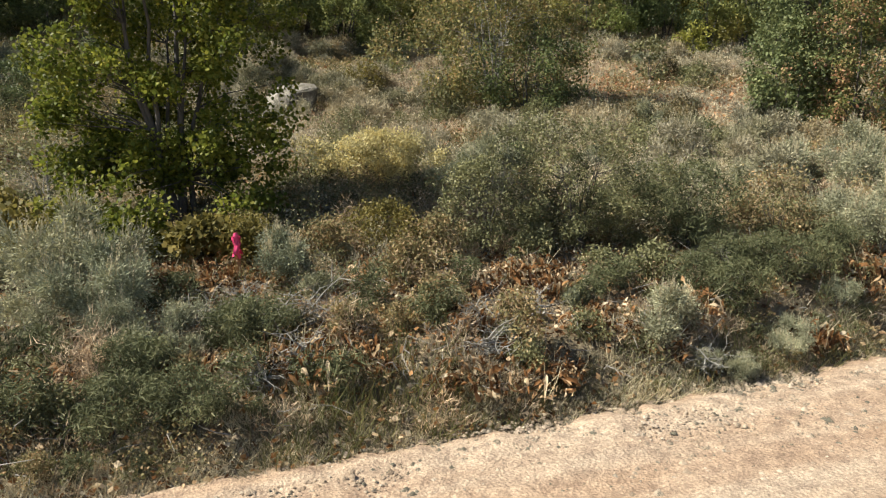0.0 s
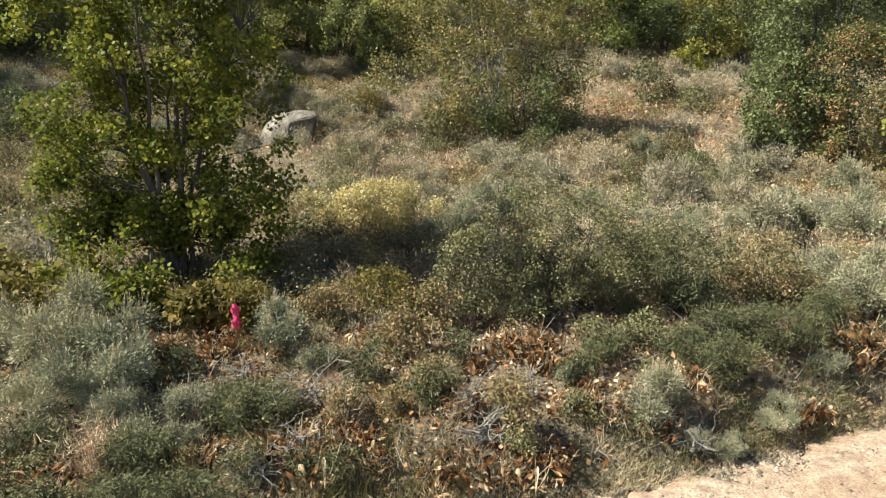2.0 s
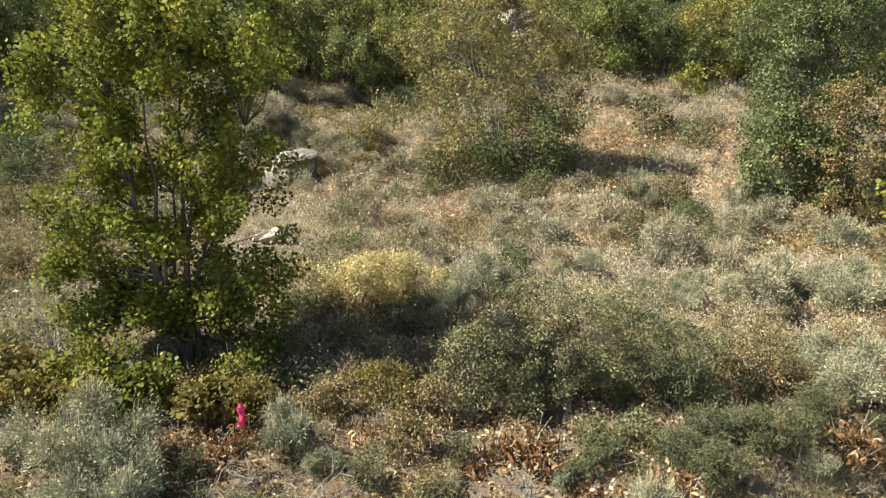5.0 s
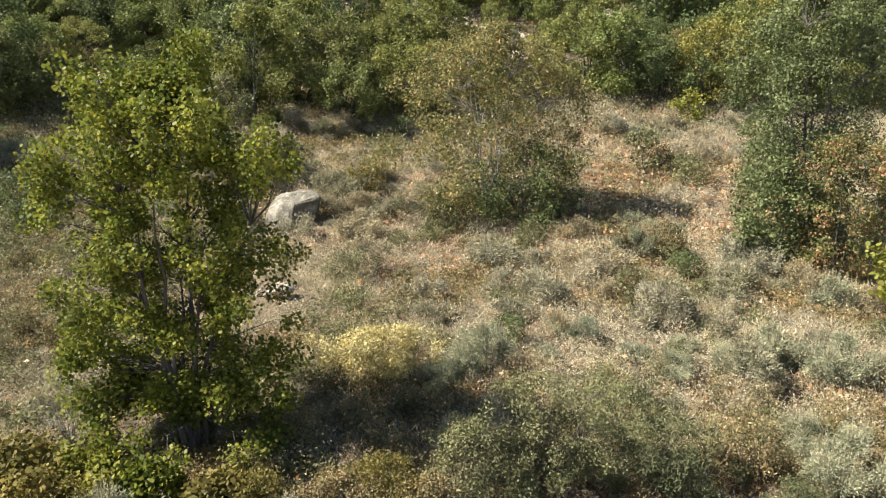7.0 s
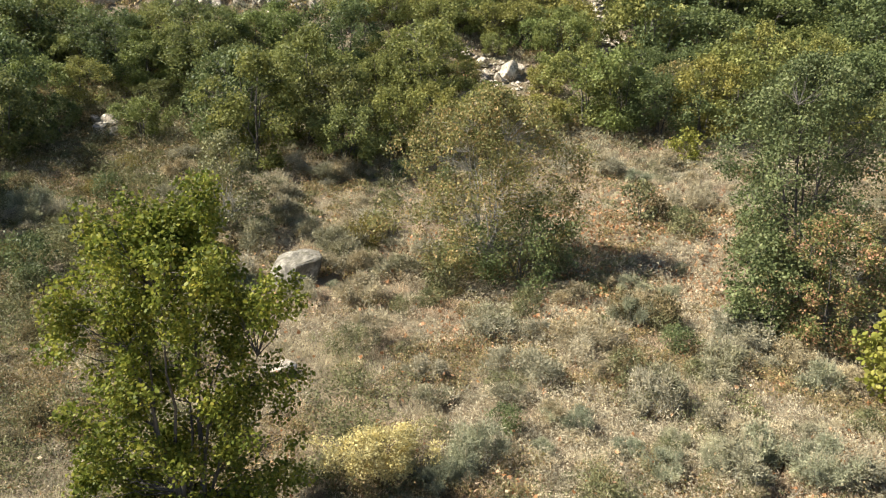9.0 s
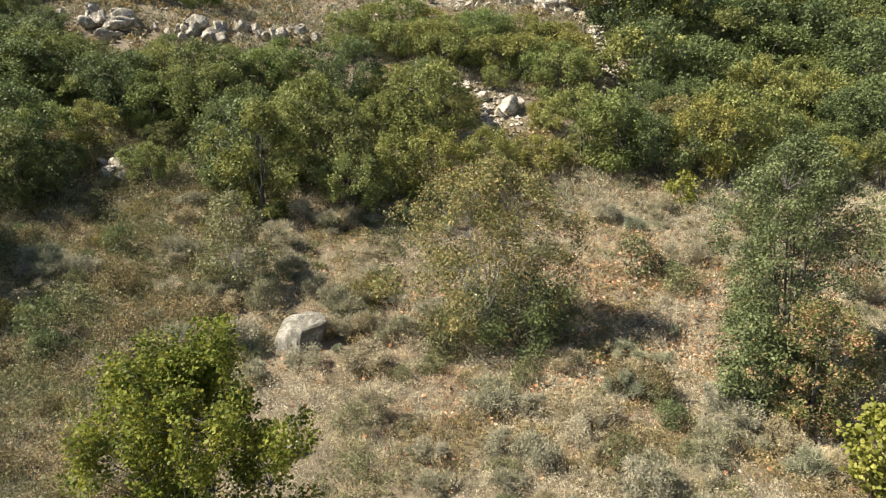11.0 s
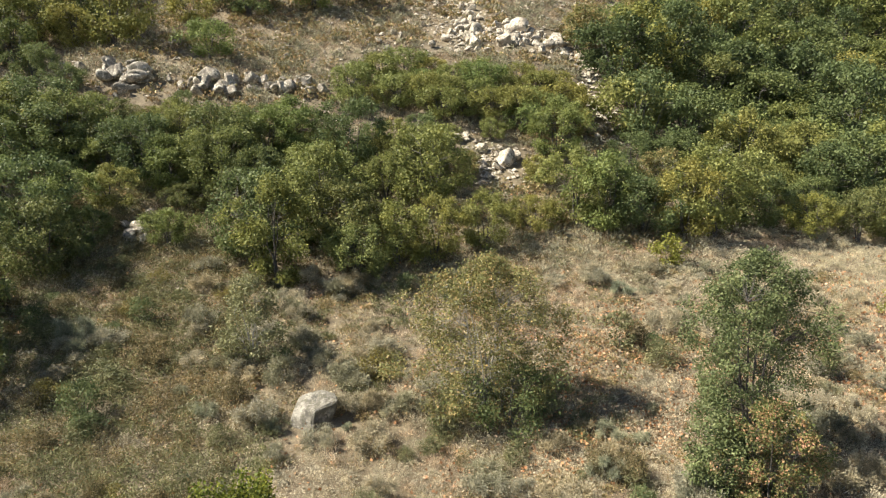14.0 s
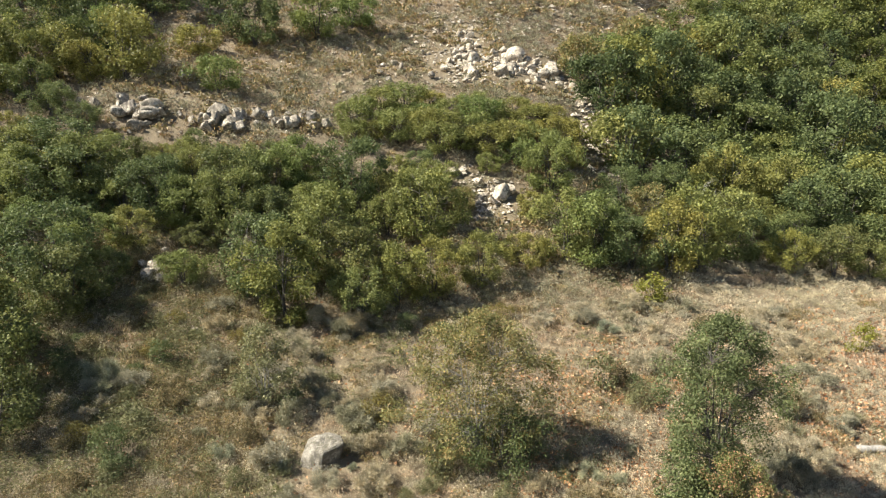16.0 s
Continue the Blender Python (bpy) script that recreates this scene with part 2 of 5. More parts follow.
M_BIGSAGE = leaf_material("tall_sagebrush_leaf", [(0.0, (0.14, 0.147, 0.095)), (0.5, (0.315, 0.315, 0.215)), (1.0, (0.53, 0.52, 0.37))], 0.15, 0.8, per_plant=[(0.0, (0.85, 0.9, 0.85)), (1.0, (1.2, 1.15, 1.05))], gloss=0.15)
M_RABBIT = leaf_material("green_brush_leaf", [(0.0, (0.07, 0.08, 0.037)), (0.5, (0.132, 0.142, 0.066)), (1.0, (0.25, 0.242, 0.132))], 0.2, 0.7)
M_SEED = leaf_material("seed_stalk", [(0.0, (0.33, 0.285, 0.175)), (0.5, (0.5, 0.44, 0.29)), (1.0, (0.66, 0.58, 0.41))], 0.2, 0.8)
M_STRAW = leaf_material("dry_grass_blade", [(0.0, (0.22, 0.155, 0.098)), (0.35, (0.4, 0.295, 0.19)), (0.75, (0.62, 0.475, 0.32)), (1.0, (0.8, 0.675, 0.49))], 0.2, 0.7, spread=0.9)
M_SLOPE = leaf_material("slope_grass_blade", [(0.0, (0.156, 0.110, 0.067)), (0.4, (0.276, 0.204, 0.123)), (0.75, (0.408, 0.314, 0.202)), (1.0, (0.553, 0.440, 0.303))], 0.2, 0.8, spread=0.9)
M_GREENGRASS = leaf_material("green_grass_blade", [(0.0, (0.051, 0.059, 0.018)), (0.5, (0.116, 0.118, 0.041)), (1.0, (0.262, 0.221, 0.102))], 0.25, 0.6)
M_FORB = leaf_material("forb_leaf", [(0.0, (0.124, 0.119, 0.050)), (0.35, (0.260, 0.223, 0.100)), (0.6, (0.332, 0.258, 0.130)), (0.8, (0.353, 0.232, 0.120)), (1.0, (0.571, 0.445, 0.250))], 0.25, 0.7, spread=0.9)
M_WEED = leaf_material("brown_olive_leaf", [(0.0, (0.08, 0.072, 0.034)), (0.4, (0.17, 0.142, 0.066)), (0.75, (0.27, 0.205, 0.1)), (1.0, (0.44, 0.34, 0.19))], 0.25, 0.7, spread=0.8)
M_DRYLEAF = leaf_material("fallen_leaf", [(0.0, (0.19, 0.09, 0.042)), (0.4, (0.41, 0.2, 0.09)), (0.75, (0.6, 0.35, 0.195)), (1.0, (0.7, 0.54, 0.38))], 0.25, 0.7, spread=0.9)
M_MULE = leaf_material("dried_broad_leaf", [(0.0, (0.05, 0.03, 0.018)), (0.25, (0.15, 0.078, 0.036)), (0.45, (0.31, 0.155, 0.062)), (0.62, (0.44, 0.27, 0.135)), (0.78, (0.63, 0.48, 0.3)), (1.0, (0.78, 0.68, 0.5))], 0.36, 0.85, gloss=0.1, spread=0.9)
M_BARK = bark_material("oak_bark", (0.035, 0.03, 0.025), (0.14, 0.122, 0.103))
M_TWIG = bark_material("grey_twig", (0.16, 0.145, 0.12), (0.46, 0.43, 0.38))
M_BLEACHED = bark_material("bleached_wood", (0.13, 0.12, 0.1), (0.42, 0.4, 0.35))
M_ROCK = rock_material("weathered_boulder", (0.11, 0.105, 0.092), (0.22, 0.21, 0.185), (0.4, 0.39, 0.355))
M_SCREE = rock_material("pale_limestone", (0.28, 0.245, 0.21), (0.5, 0.455, 0.39), (0.7, 0.66, 0.59))
M_LEDGE = rock_material("grey_ledge", (0.15, 0.135, 0.115), (0.33, 0.3, 0.26), (0.56, 0.53, 0.47))
M_PEBBLE = rock_material("road_pebble", (0.36, 0.28, 0.21), (0.46, 0.38, 0.3), (0.58, 0.51, 0.43))
M_CLOD = rock_material("soil_clod", (0.27, 0.22, 0.165), (0.4, 0.335, 0.265), (0.52, 0.45, 0.37))


def ground_material():
    m, nt, p = material("hillside_soil")
    big, mid, fine = noise_node(nt, 0.16, 4), noise_node(nt, 1.3, 6, 0.65), noise_node(nt, 16, 6, 0.8)
    c = ramp(nt, mid, [(0.3, (0.1, 0.08, 0.052)), (0.5, (0.19, 0.155, 0.1)), (0.7, (0.31, 0.265, 0.175))])
    c = mix(nt, ramp(nt, big, [(0.42, (0, 0, 0)), (0.6, (0.7, 0.7, 0.7))]), c, (0.21, 0.172, 0.12))
    c = mix(nt, 0.75, c, ramp(nt, fine, [(0.3, (0.15, 0.13, 0.1)), (0.7, (0.8, 0.76, 0.68))]), "OVERLAY")
    nt.links.new(c, p.inputs["Base Color"])
    p.inputs["Roughness"].default_value = 0.95
    bump(nt, p, fine, 0.9, 0.05)
    return m


def road_material():
    m, nt, p = material("compacted_gravel")
    bands, big = noise_node(nt, 1.0, 4, 0.6, stretch=(0.12, 1.1, 1)), noise_node(nt, 0.9, 5, 0.65)
    mid, fine = noise_node(nt, 7, 6, 0.75), noise_node(nt, 40, 5, 0.8)
    tc = nt.nodes.new("ShaderNodeTexCoord")
    pebble = nt.nodes.new("ShaderNodeTexVoronoi")
    pebble.inputs["Scale"].default_value = 38
    nt.links.new(tc.outputs["Object"], pebble.inputs["Vector"])
    c = ramp(nt, bands, [(0.36, (0.375, 0.28, 0.198)), (0.5, (0.41, 0.33, 0.25)), (0.62, (0.46, 0.405, 0.33))])
    c = mix(nt, ramp(nt, big, [(0.4, (0, 0, 0)), (0.65, (0.55, 0.55, 0.55))]), c, (0.45, 0.375, 0.295))
    c = mix(nt, 0.6, c, ramp(nt, mid, [(0.35, (0.24, 0.18, 0.14)), (0.65, (0.74, 0.68, 0.6))]), "OVERLAY")
    c = mix(nt, 0.7, c, ramp(nt, fine, [(0.36, (0.2, 0.17, 0.14)), (0.66, (0.78, 0.74, 0.7))]), "OVERLAY")
    c = mix(nt, 0.3, c, ramp(nt, pebble.outputs["Color"], [(0.25, (0.36, 0.34, 0.33)), (0.75, (0.66, 0.64, 0.62))]), "SOFT_LIGHT")
    nt.links.new(c, p.inputs["Base Color"])
    p.inputs["Roughness"].default_value = 0.93
    bump(nt, p, mix(nt, 0.3, mix(nt, 0.5, fine, mid), pebble.outputs["Distance"]), 0.8, 0.035)
    return m


M_GROUND, M_ROAD = ground_material(), road_material()

# ---- ground and road ----
gx = np.unique(np.concatenate([np.linspace(-420, -60, 26), np.linspace(-60, -14, 56), np.linspace(-14, 18, 90), np.linspace(18, 80, 56), np.linspace(80, 420, 24)]))
gy = np.unique(np.concatenate([np.linspace(-400, -12, 24), np.linspace(-12, 4, 30), np.linspace(4, 30, 90), np.linspace(30, 125, 95), np.linspace(125, 420, 30)]))
GX, GY = np.meshgrid(gx, gy)
GV = np.stack([GX, GY, ground_z(GX, GY)], -1).reshape(-1, 3)
ni, nj = len(gy), len(gx)
a = (np.arange(ni - 1)[:, None] * nj + np.arange(nj - 1)[None]).ravel()
ground = new("ground", mesh_of("ground", [(GV, np.stack([a, a + 1, a + nj + 1, a + nj], 1), 0)], [M_GROUND], True))
tagged(ground, "dry brown soil of a grassy hillside", "ground", "", "structure")

# the road runs level past the foot of the bank
ru = np.unique(np.concatenate([np.linspace(-300, -12, 40), np.linspace(-12, 16, 420), np.linspace(16, 300, 40)]))
rv = np.concatenate([np.linspace(-ROAD_WIDTH, -1.2, 14), np.linspace(-1.1, 0.0, 22)])
RU, RV = np.meshgrid(ru, rv)
edge = (soft_noise(RU, 0 * RU, 1.1, 5) - 0.5) * 0.34 + (soft_noise(RU, 0 * RU, 0.2, 6) - 0.5) * 0.26
RV2 = RV + edge * np.clip((RV + 1.6) / 1.6, 0, 1)
ex, ey = 0.9163, 0.4004
RX, RY = RU * ex - RV2 * ey, 5.42 + RU * ey + RV2 * ex
RZ = 0.03 + 0.03 * np.sin((RV + ROAD_WIDTH) / ROAD_WIDTH * math.pi) + (soft_noise(RX, RY, 0.5, 7) - 0.5) * 0.03 + (soft_noise(RX, RY, 0.14, 8) - 0.5) * 0.035 * np.clip((RV + 1.2) / 0.8, 0.15, 1) - 0.05 * np.clip((RV + 0.25) / 0.25, 0, 1)
a = (np.arange(len(rv) - 1)[:, None] * len(ru) + np.arange(len(ru) - 1)[None]).ravel()
road = new("road", mesh_of("road", [(np.stack([RU, RV2, RZ], -1).reshape(-1, 3), np.stack([a, a + 1, a + len(ru) + 1, a + len(ru)], 1), 0)], [M_ROAD], True))
road.matrix_basis = pose(0, 5.42, 0, 0, 0, math.degrees(math.atan2(ey, ex)))
tagged(road, "pale pinkish tan gravel road", "road", "", "structure")


# ---- rocks ----
def rock_points(seed, cuts=16, squash=(1, 1, 1), rough=0.05):
    """An angular stone: a ball cut by planes, as (points, triangles), about one metre across."""
    r = np.random.default_rng(seed)
    bm = bmesh.new()
    bmesh.ops.create_icosphere(bm, subdivisions=3, radius=0.75)
    P = np.array([v.co for v in bm.verts])
    F = np.array([[v.index for v in f.verts] for f in bm.faces])
    bm.free()
    for _ in range(cuts):
        n = unit(r.normal(size=3) * np.array([1, 1, 0.8]))
        d = r.uniform(0.25, 0.42)
        over = np.maximum(P @ n - d, 0)
        P = P - over[:, None] * n
    P = P * np.minimum(1, 0.58 / np.maximum(np.linalg.norm(P, axis=1), 1e-6))[:, None]
    P = P + unit(P) * ((soft_noise(P[:, 0] * 3 + seed, P[:, 1] * 3 + P[:, 2] * 2, 0.5, seed % 9) - 0.5) * rough)[:, None]
    return P * np.array(squash), F


def boulder(name, label, x, y, size, seed, mat, turn=0, sink=0.22, squash=(1, 1, 0.8), group=""):
    V, F = rock_points(seed, 9, squash)
    ob = new(name, mesh_of(name, [(V, F, 0)], [mat]))
    ob.matrix_basis = pose(x, y, gz(x, y) + size * squash[2] * (0.45 - sink), 0, 0, turn) @ Matrix.Diagonal((size, size, size, 1))
    return tagged(ob, label, "rock", group)


def great_boulder():
    """The block in the meadow: a flat, tilted top, a lit front left face and a shaded front right face."""
    bm = bmesh.new()
    base = [(-0.95, -0.35), (0.02, -0.8), (0.6, 0.1), (0.65, 0.6), (0.0, 0.9), (-0.85, 0.5)]
    top = [(-0.72, 0.02), (0.14, -0.42), (1.0, 0.06), (0.82, 0.55), (0.1, 0.8), (-0.62, 0.55)]
    heights = [0.98, 1.02, 1.22, 1.36, 1.4, 1.22]
    lo = [bm.verts.new((x, y, -0.25)) for x, y in base]
    hi = [bm.verts.new((x, y, h)) for (x, y), h in zip(top, heights)]
    for k in range(6):
        bm.faces.new((lo[k], lo[(k + 1) % 6], hi[(k + 1) % 6], hi[k]))
    bm.faces.new(hi)
    bmesh.ops.bevel(bm, geom=bm.edges[:], offset=0.05, segments=1, affect="EDGES")
    bmesh.ops.triangulate(bm, faces=bm.faces[:])
    bmesh.ops.subdivide_edges(bm, edges=bm.edges[:], cuts=3, use_grid_fill=True)
    for v in bm.verts:
        q = v.co * 2.6
        v.co += Vector((noise.noise(q), noise.noise(q + Vector((7, 0, 0))), noise.noise(q + Vector((0, 9, 0))))) * 0.05 + Vector((noise.noise(q * 3.1), noise.noise(q * 3.1 + Vector((5, 0, 0))), noise.noise(q * 3.1 + Vector((0, 3, 0))))) * 0.035
    me = bpy.data.meshes.new("boulder")
    bm.to_mesh(me)
    bm.free()
    me.materials.append(M_ROCK)
    ob = new("boulder", me)
    ob.matrix_basis = pose(-5.0, 23.0, gz(-5.0, 23.0) - 0.36, 0, 0, 0) @ Matrix.Diagonal((1.0, 1.02, 1.0, 1))
    return tagged(ob, "large angular grey boulder with pale lichen in dry grass", "boulder")


great_boulder()
boulder("rock", "flat pale rock half sunk in the meadow", -4.05, 16.9, 0.75, 21, M_SCREE, 20, 0.0, (1, 0.7, 0.5))
boulder("rock", "small pale rock in the meadow", -4.5, 17.0, 0.28, 22, M_SCREE, 70, 0.15, (1, 0.8, 0.7))
boulder("rock", "small pale rock in the meadow", -13.6, 32.7, 0.5, 23, M_SCREE, 10, 0.1, (1, 0.8, 0.6))
for k, (x, y, s) in enumerate([(-17.5, 37.5, 1.35), (-17.9, 37.1, 1.1), (-17.0, 36.9, 0.9), (-17.7, 39.6, 0.7), (-18.6, 38.1, 0.85), (-17.0, 38.5, 0.6)]):
    boulder("rock", "pale weathered rock among hillside shrubs", x, y, s, 40 + k, M_SCREE, 50 * k, 0.1, (1, 0.8, 0.75), "rocks among the shrubs")
# rock ledges
random.seed(5)
HEAPS = [(-24.6, 53.9, 2.0, 0.8, 30, 1.25), (-18.2, 53.7, 1.3, 0.6, 20, 1.25), (-14.6, 54.4, 2.4, 0.5, 20, 1.05), (-11.4, 55.3, 1.5, 0.7, 18, 0.95), (-29.3, 54.0, 0.7, 0.5, 3, 0.9), (-24.2, 52.0, 0.6, 0.5, 4, 0.9), (-23.8, 61.2, 1.0, 0.6, 6, 0.9), (-14, 63, 3.0, 1.5, 9, 0.6), (-7, 66, 3.0, 2.0, 9, 0.6)]
for cx, cy, wx, wy, count, size in HEAPS:
    for k in range(count):
        x, y = cx + random.gauss(0, wx * 0.7), cy + random.gauss(0, wy * 0.7)
        boulder("ledge_rock", "fractured grey ledge rock on the slope", x, y, size * random.uniform(0.55, 1.45), 60 + random.randrange(16), M_LEDGE, random.uniform(0, 360), -0.08, (1, random.uniform(0.6, 0.9), random.uniform(0.5, 0.8)), "rocks of the ledge")
LOOSE = [(4.6, 49.3, 1.9), (5.2, 50.1, 1.3), (3.8, 48.5, 1.0), (2.8, 50.5, 1.0), (1.0, 51.3, 1.1), (1.6, 51.9, 0.8), (4.0, 50.0, 0.8), (3.1, 47.5, 0.7), (2.1, 49.2, 0.6)]
for k, (x, y, s) in enumerate(LOOSE):
    boulder("slope_rock", "pale broken rock in an eroded gully", x, y, s, 70 + k % 7, M_SCREE, 71 * k, 0.15, (1, 0.8, 0.7), "rocks in the gully")
for k in range(210):
    r = np.random.default_rng(200 + k)
    f = r.random()
    x, y = 0.3 + 11.5 * f + r.normal() * 1.2, 69.8 + 2.0 * f + r.normal() * 2.4
    if k > 150:
        x, y = 2.3 + r.normal() * 0.9, 76 + r.normal() * 3.2
    boulder("scree_rock", "pale broken limestone block on the scree", x, y, 0.3 + r.gamma(2.0, 0.24), 60 + k % 16, M_SCREE, 47 * k, 0.1, (1, 0.8, 0.72), "blocks of the scree")

# loose stones too many to count
STONE_V, STONE_F = [], []


def stones(x, y, size, lift=0.0):
    n = len(x)
    z = ground_z(x, y) + lift
    corner = np.array([(1, 0, 0), (0.3, 0.9, 0.1), (-0.8, 0.5, 0), (-0.7, -0.6, 0.1), (0.4, -0.9, 0), (0.15, 0.1, 0.75), (-0.3, -0.1, 0.6)])
    tri = np.array([(0, 1, 5), (1, 2, 5), (2, 6, 5), (2, 3, 6), (3, 4, 6), (4, 5, 6), (4, 0, 5)])
    w = rng.uniform(0, 6.28, n)
    c, s = np.cos(w)[:, None], np.sin(w)[:, None]
    q = corner[None] * (1 + rng.normal(0, 0.22, (n, 7, 3)))
    V = np.stack([q[..., 0] * c - q[..., 1] * s, q[..., 0] * s + q[..., 1] * c, q[..., 2]], -1) * size[:, None, None] + np.stack([x, y, z], -1)[:, None]
    return V.reshape(-1, 3), (tri[None] + (np.arange(n) * 7)[:, None, None]).reshape(-1, 3)


n = 9000
sx, sy = rng.uniform(-16, 48, n), rng.uniform(62, 112, n)
keep = (soft_noise(sx, sy, 5, 11) > 0.4) & (sy > 62 + np.abs(sx - 6) * 0.5)
g1 = stones(sx[keep], sy[keep], 0.06 + rng.gamma(1.5, 0.08, keep.sum()))
n = 260
sx, sy = 13.8 + rng.normal(0, 0.9, n), rng.uniform(56, 70, n)
g2 = stones(sx, sy, rng.uniform(0.1, 0.4, n))
n = 240
sx, sy = 3.2 + rng.normal(0, 1.3, n), 48.6 + rng.normal(0, 1.8, n)
g3 = stones(sx, sy, rng.uniform(0.06, 0.3, n))
n = 900
sx, sy = rng.uniform(-32, 6, n), rng.uniform(52, 75, n)
g4 = stones(sx, sy, rng.uniform(0.05, 0.25, n))
v, f = joined([g1, g2, g3, g4])
stuff("scree_stones", [(v, f, 0)], [M_SCREE], "loose pale stones scattered over the upper slope", "stones")
n = 15000
su = rng.uniform(-6, 11, n)
sv = -np.abs(rng.normal(0, 1.0, n)) * rng.choice([0.8, 1.6, 2.8], n) + 0.1
sx, sy = su * ex - sv * ey, 5.42 + su * ey + sv * ex
v, f = stones(sx, sy, rng.gamma(1.6, 0.006, n) + 0.005, np.where(sv < -0.25, 0.085, 0.03))
stuff("road_gravel", [(v, f, 0)], [M_PEBBLE], "loose pinkish gravel on the road and its edge", "gravel")
n = 7000
su, sv = rng.uniform(-6, 11, n), rng.normal(0.0, 0.22, n)
sx, sy = su * ex - sv * ey, 5.42 + su * ey + sv * ex
v, f = stones(sx, sy, rng.gamma(1.5, 0.007, n) + 0.006, np.where(sv < -0.1, 0.03, 0.01))
stuff("soil_clods", [(v, f, 0)], [M_CLOD], "crumbled pale soil and stones at the foot of the bank", "soil")


# ---- trees and shrubs ----
def crown_spots(n, spread, low, high, seed, waist=0.45, hollow=0.35, gather=0.0):
    """Places of leaf clumps inside a lumpy crown round the axis."""
    r = np.random.default_rng(seed)
    out = []
    turn = r.uniform(0, 6.28, 3)
    while len(out) < n:
        h = r.random()
        shape = 0.55 + 0.45 * (h / waist) ** 0.8 if h < waist else max(0.0, 1 - ((h - waist) / (1 - waist)) ** 2.6) ** 0.6
        w = r.uniform(0, 2 * np.pi)
        lump = 0.84 + 0.17 * np.sin(2 * w + turn[0] + 3 * h) + 0.16 * np.sin(5 * w + turn[1] - 9 * h) + 0.08 * np.sin(9 * w + turn[2] + 14 * h)
        d = (hollow + (1 - hollow) * np.sqrt(r.random())) * shape * lump
        out.append((spread[0] * d * np.cos(w), spread[1] * d * np.sin(w), low + (high - low) * h))
    out = np.array(out)
    if gather:
        # boughs: the clumps draw together round some of them and leave gaps between
        heart = out[r.permutation(n)[: max(6, n // 8)]]
        near = heart[np.argmin(((out[:, None] - heart[None]) ** 2).sum(2), 1)]
        out = out + (near - out) * (gather * r.uniform(0.5, 1.3, n))[:, None]
    return out


def stems_to(spots, count, height, foot, seed, thick, lean=0.2, wide=9.0, skip=1):
    """Stems rising from one foot, each joined with the limbs that it sends to the clumps."""
    r = np.random.default_rng(seed)
    stems, nodes, owner = [], [], []
    for k in range(count):
        w = k * 2 * np.pi / count + r.normal() * 0.4
        reach = min(lean * height, wide * 0.6) * r.uniform(0.3, 1.0)
        t = np.linspace(0, 1, 9)
        p = np.stack([foot * np.cos(w) + reach * np.cos(w) * t ** 1.4, foot * np.sin(w) + reach * np.sin(w) * t ** 1.4, -0.12 + height * r.uniform(0.6, 0.9) * t], -1)
        p[1:, :2] += np.cumsum(r.normal(size=(8, 2)), 0) * 0.012 * height
        stems.append([tube(p, thick * r.uniform(0.7, 1.1) * (1 - 0.9 * t), 6)])
        nodes.append(p[2:])
        owner += [k] * 7
    nodes = np.concatenate(nodes)
    for s in spots[::skip]:
        cost = np.linalg.norm(nodes - s, axis=1) + np.maximum(0, nodes[:, 2] - s[2] + 0.15) * 4
        i = int(np.argmin(cost))
        a = nodes[i]
        t = np.linspace(0, 1, 4)[:, None]
        p = a * (1 - t) + s * t
        d = np.linalg.norm(s - a)
        p[1:3] += r.normal(size=(2, 3)) * 0.06 * d
        p[:, 2] += 0.07 * d * np.sin(np.pi * t[:, 0])
        stems[owner[i]].append(tube(p, thick * 0.26 * (0.35 + min(d, 1.6) * 0.3) * (1 - 0.85 * t[:, 0]), 3))
    return [joined(g) for g in stems]


def foliage(spots, per, clump, size, outline, seed, droop=0.25, flat=0.88, width=1.0):
    """Leaves in clumps round the spots."""
    r = np.random.default_rng(seed)
    n = len(spots)
    scale = r.uniform(0.65, 1.25, n)
    counts = np.maximum(3, (per * scale ** 2 * r.uniform(0.6, 1.3, n)).astype(int))
    idx = np.repeat(np.arange(n), counts)
    off = unit(r.normal(size=(len(idx), 3))) * (r.random(len(idx))[:, None] ** 0.45)
    off *= np.array([1, 1, flat]) * clump * scale[idx][:, None]
    at = spots[idx] + off
    along = off / clump * 0.6 + r.normal(size=off.shape) * 0.9 + np.array([0, 0, -droop])
    spin = r.normal(size=off.shape) * 0.8 + np.array([0, 0, 0.5])
    return leaves(at, along, size * r.uniform(0.65, 1.3, len(idx)), outline, width, spin)


def tree(name, label, x, y, spread, low, high, spots_n, per, clump, leaf, outline, mat, seed, stems_n=5, thick=0.09, waist=0.45, hollow=0.3, extra=None, category="tree", group="", bark=None, bare=0, limbs=False, shift=(0, 0)):
    """A tree of several stems: trunk and crown under one Empty."""
    ob = thing(name, label, category, group, at=pose(x, y, gz(x, y)))
    spots = crown_spots(spots_n, spread, low, high, seed, waist, hollow, 0.42 if group.startswith("scrub") else 0.2) + np.array([*shift, 0])
    if extra is not None:
        spots = np.concatenate([spots, np.asarray(extra, float)])
    stems = stems_to(spots, stems_n, high, thick, seed + 1, thick, wide=min(spread), skip=2 if group.startswith("scrub") else 1)
    if limbs:
        for g in stems:
            part("stem", [(*g, 0)], [bark or M_BARK], ob, "slender grey-brown stem", True)
    else:
        tagged(part("branchwork", [(*joined(stems), 0)], [bark or M_BARK], ob, "", True), kind="stuff")
    V, F = foliage(spots[bare:], per, clump, leaf, outline, seed + 2)
    part("crown", [(V, F, 0)], [mat], ob)
    return ob


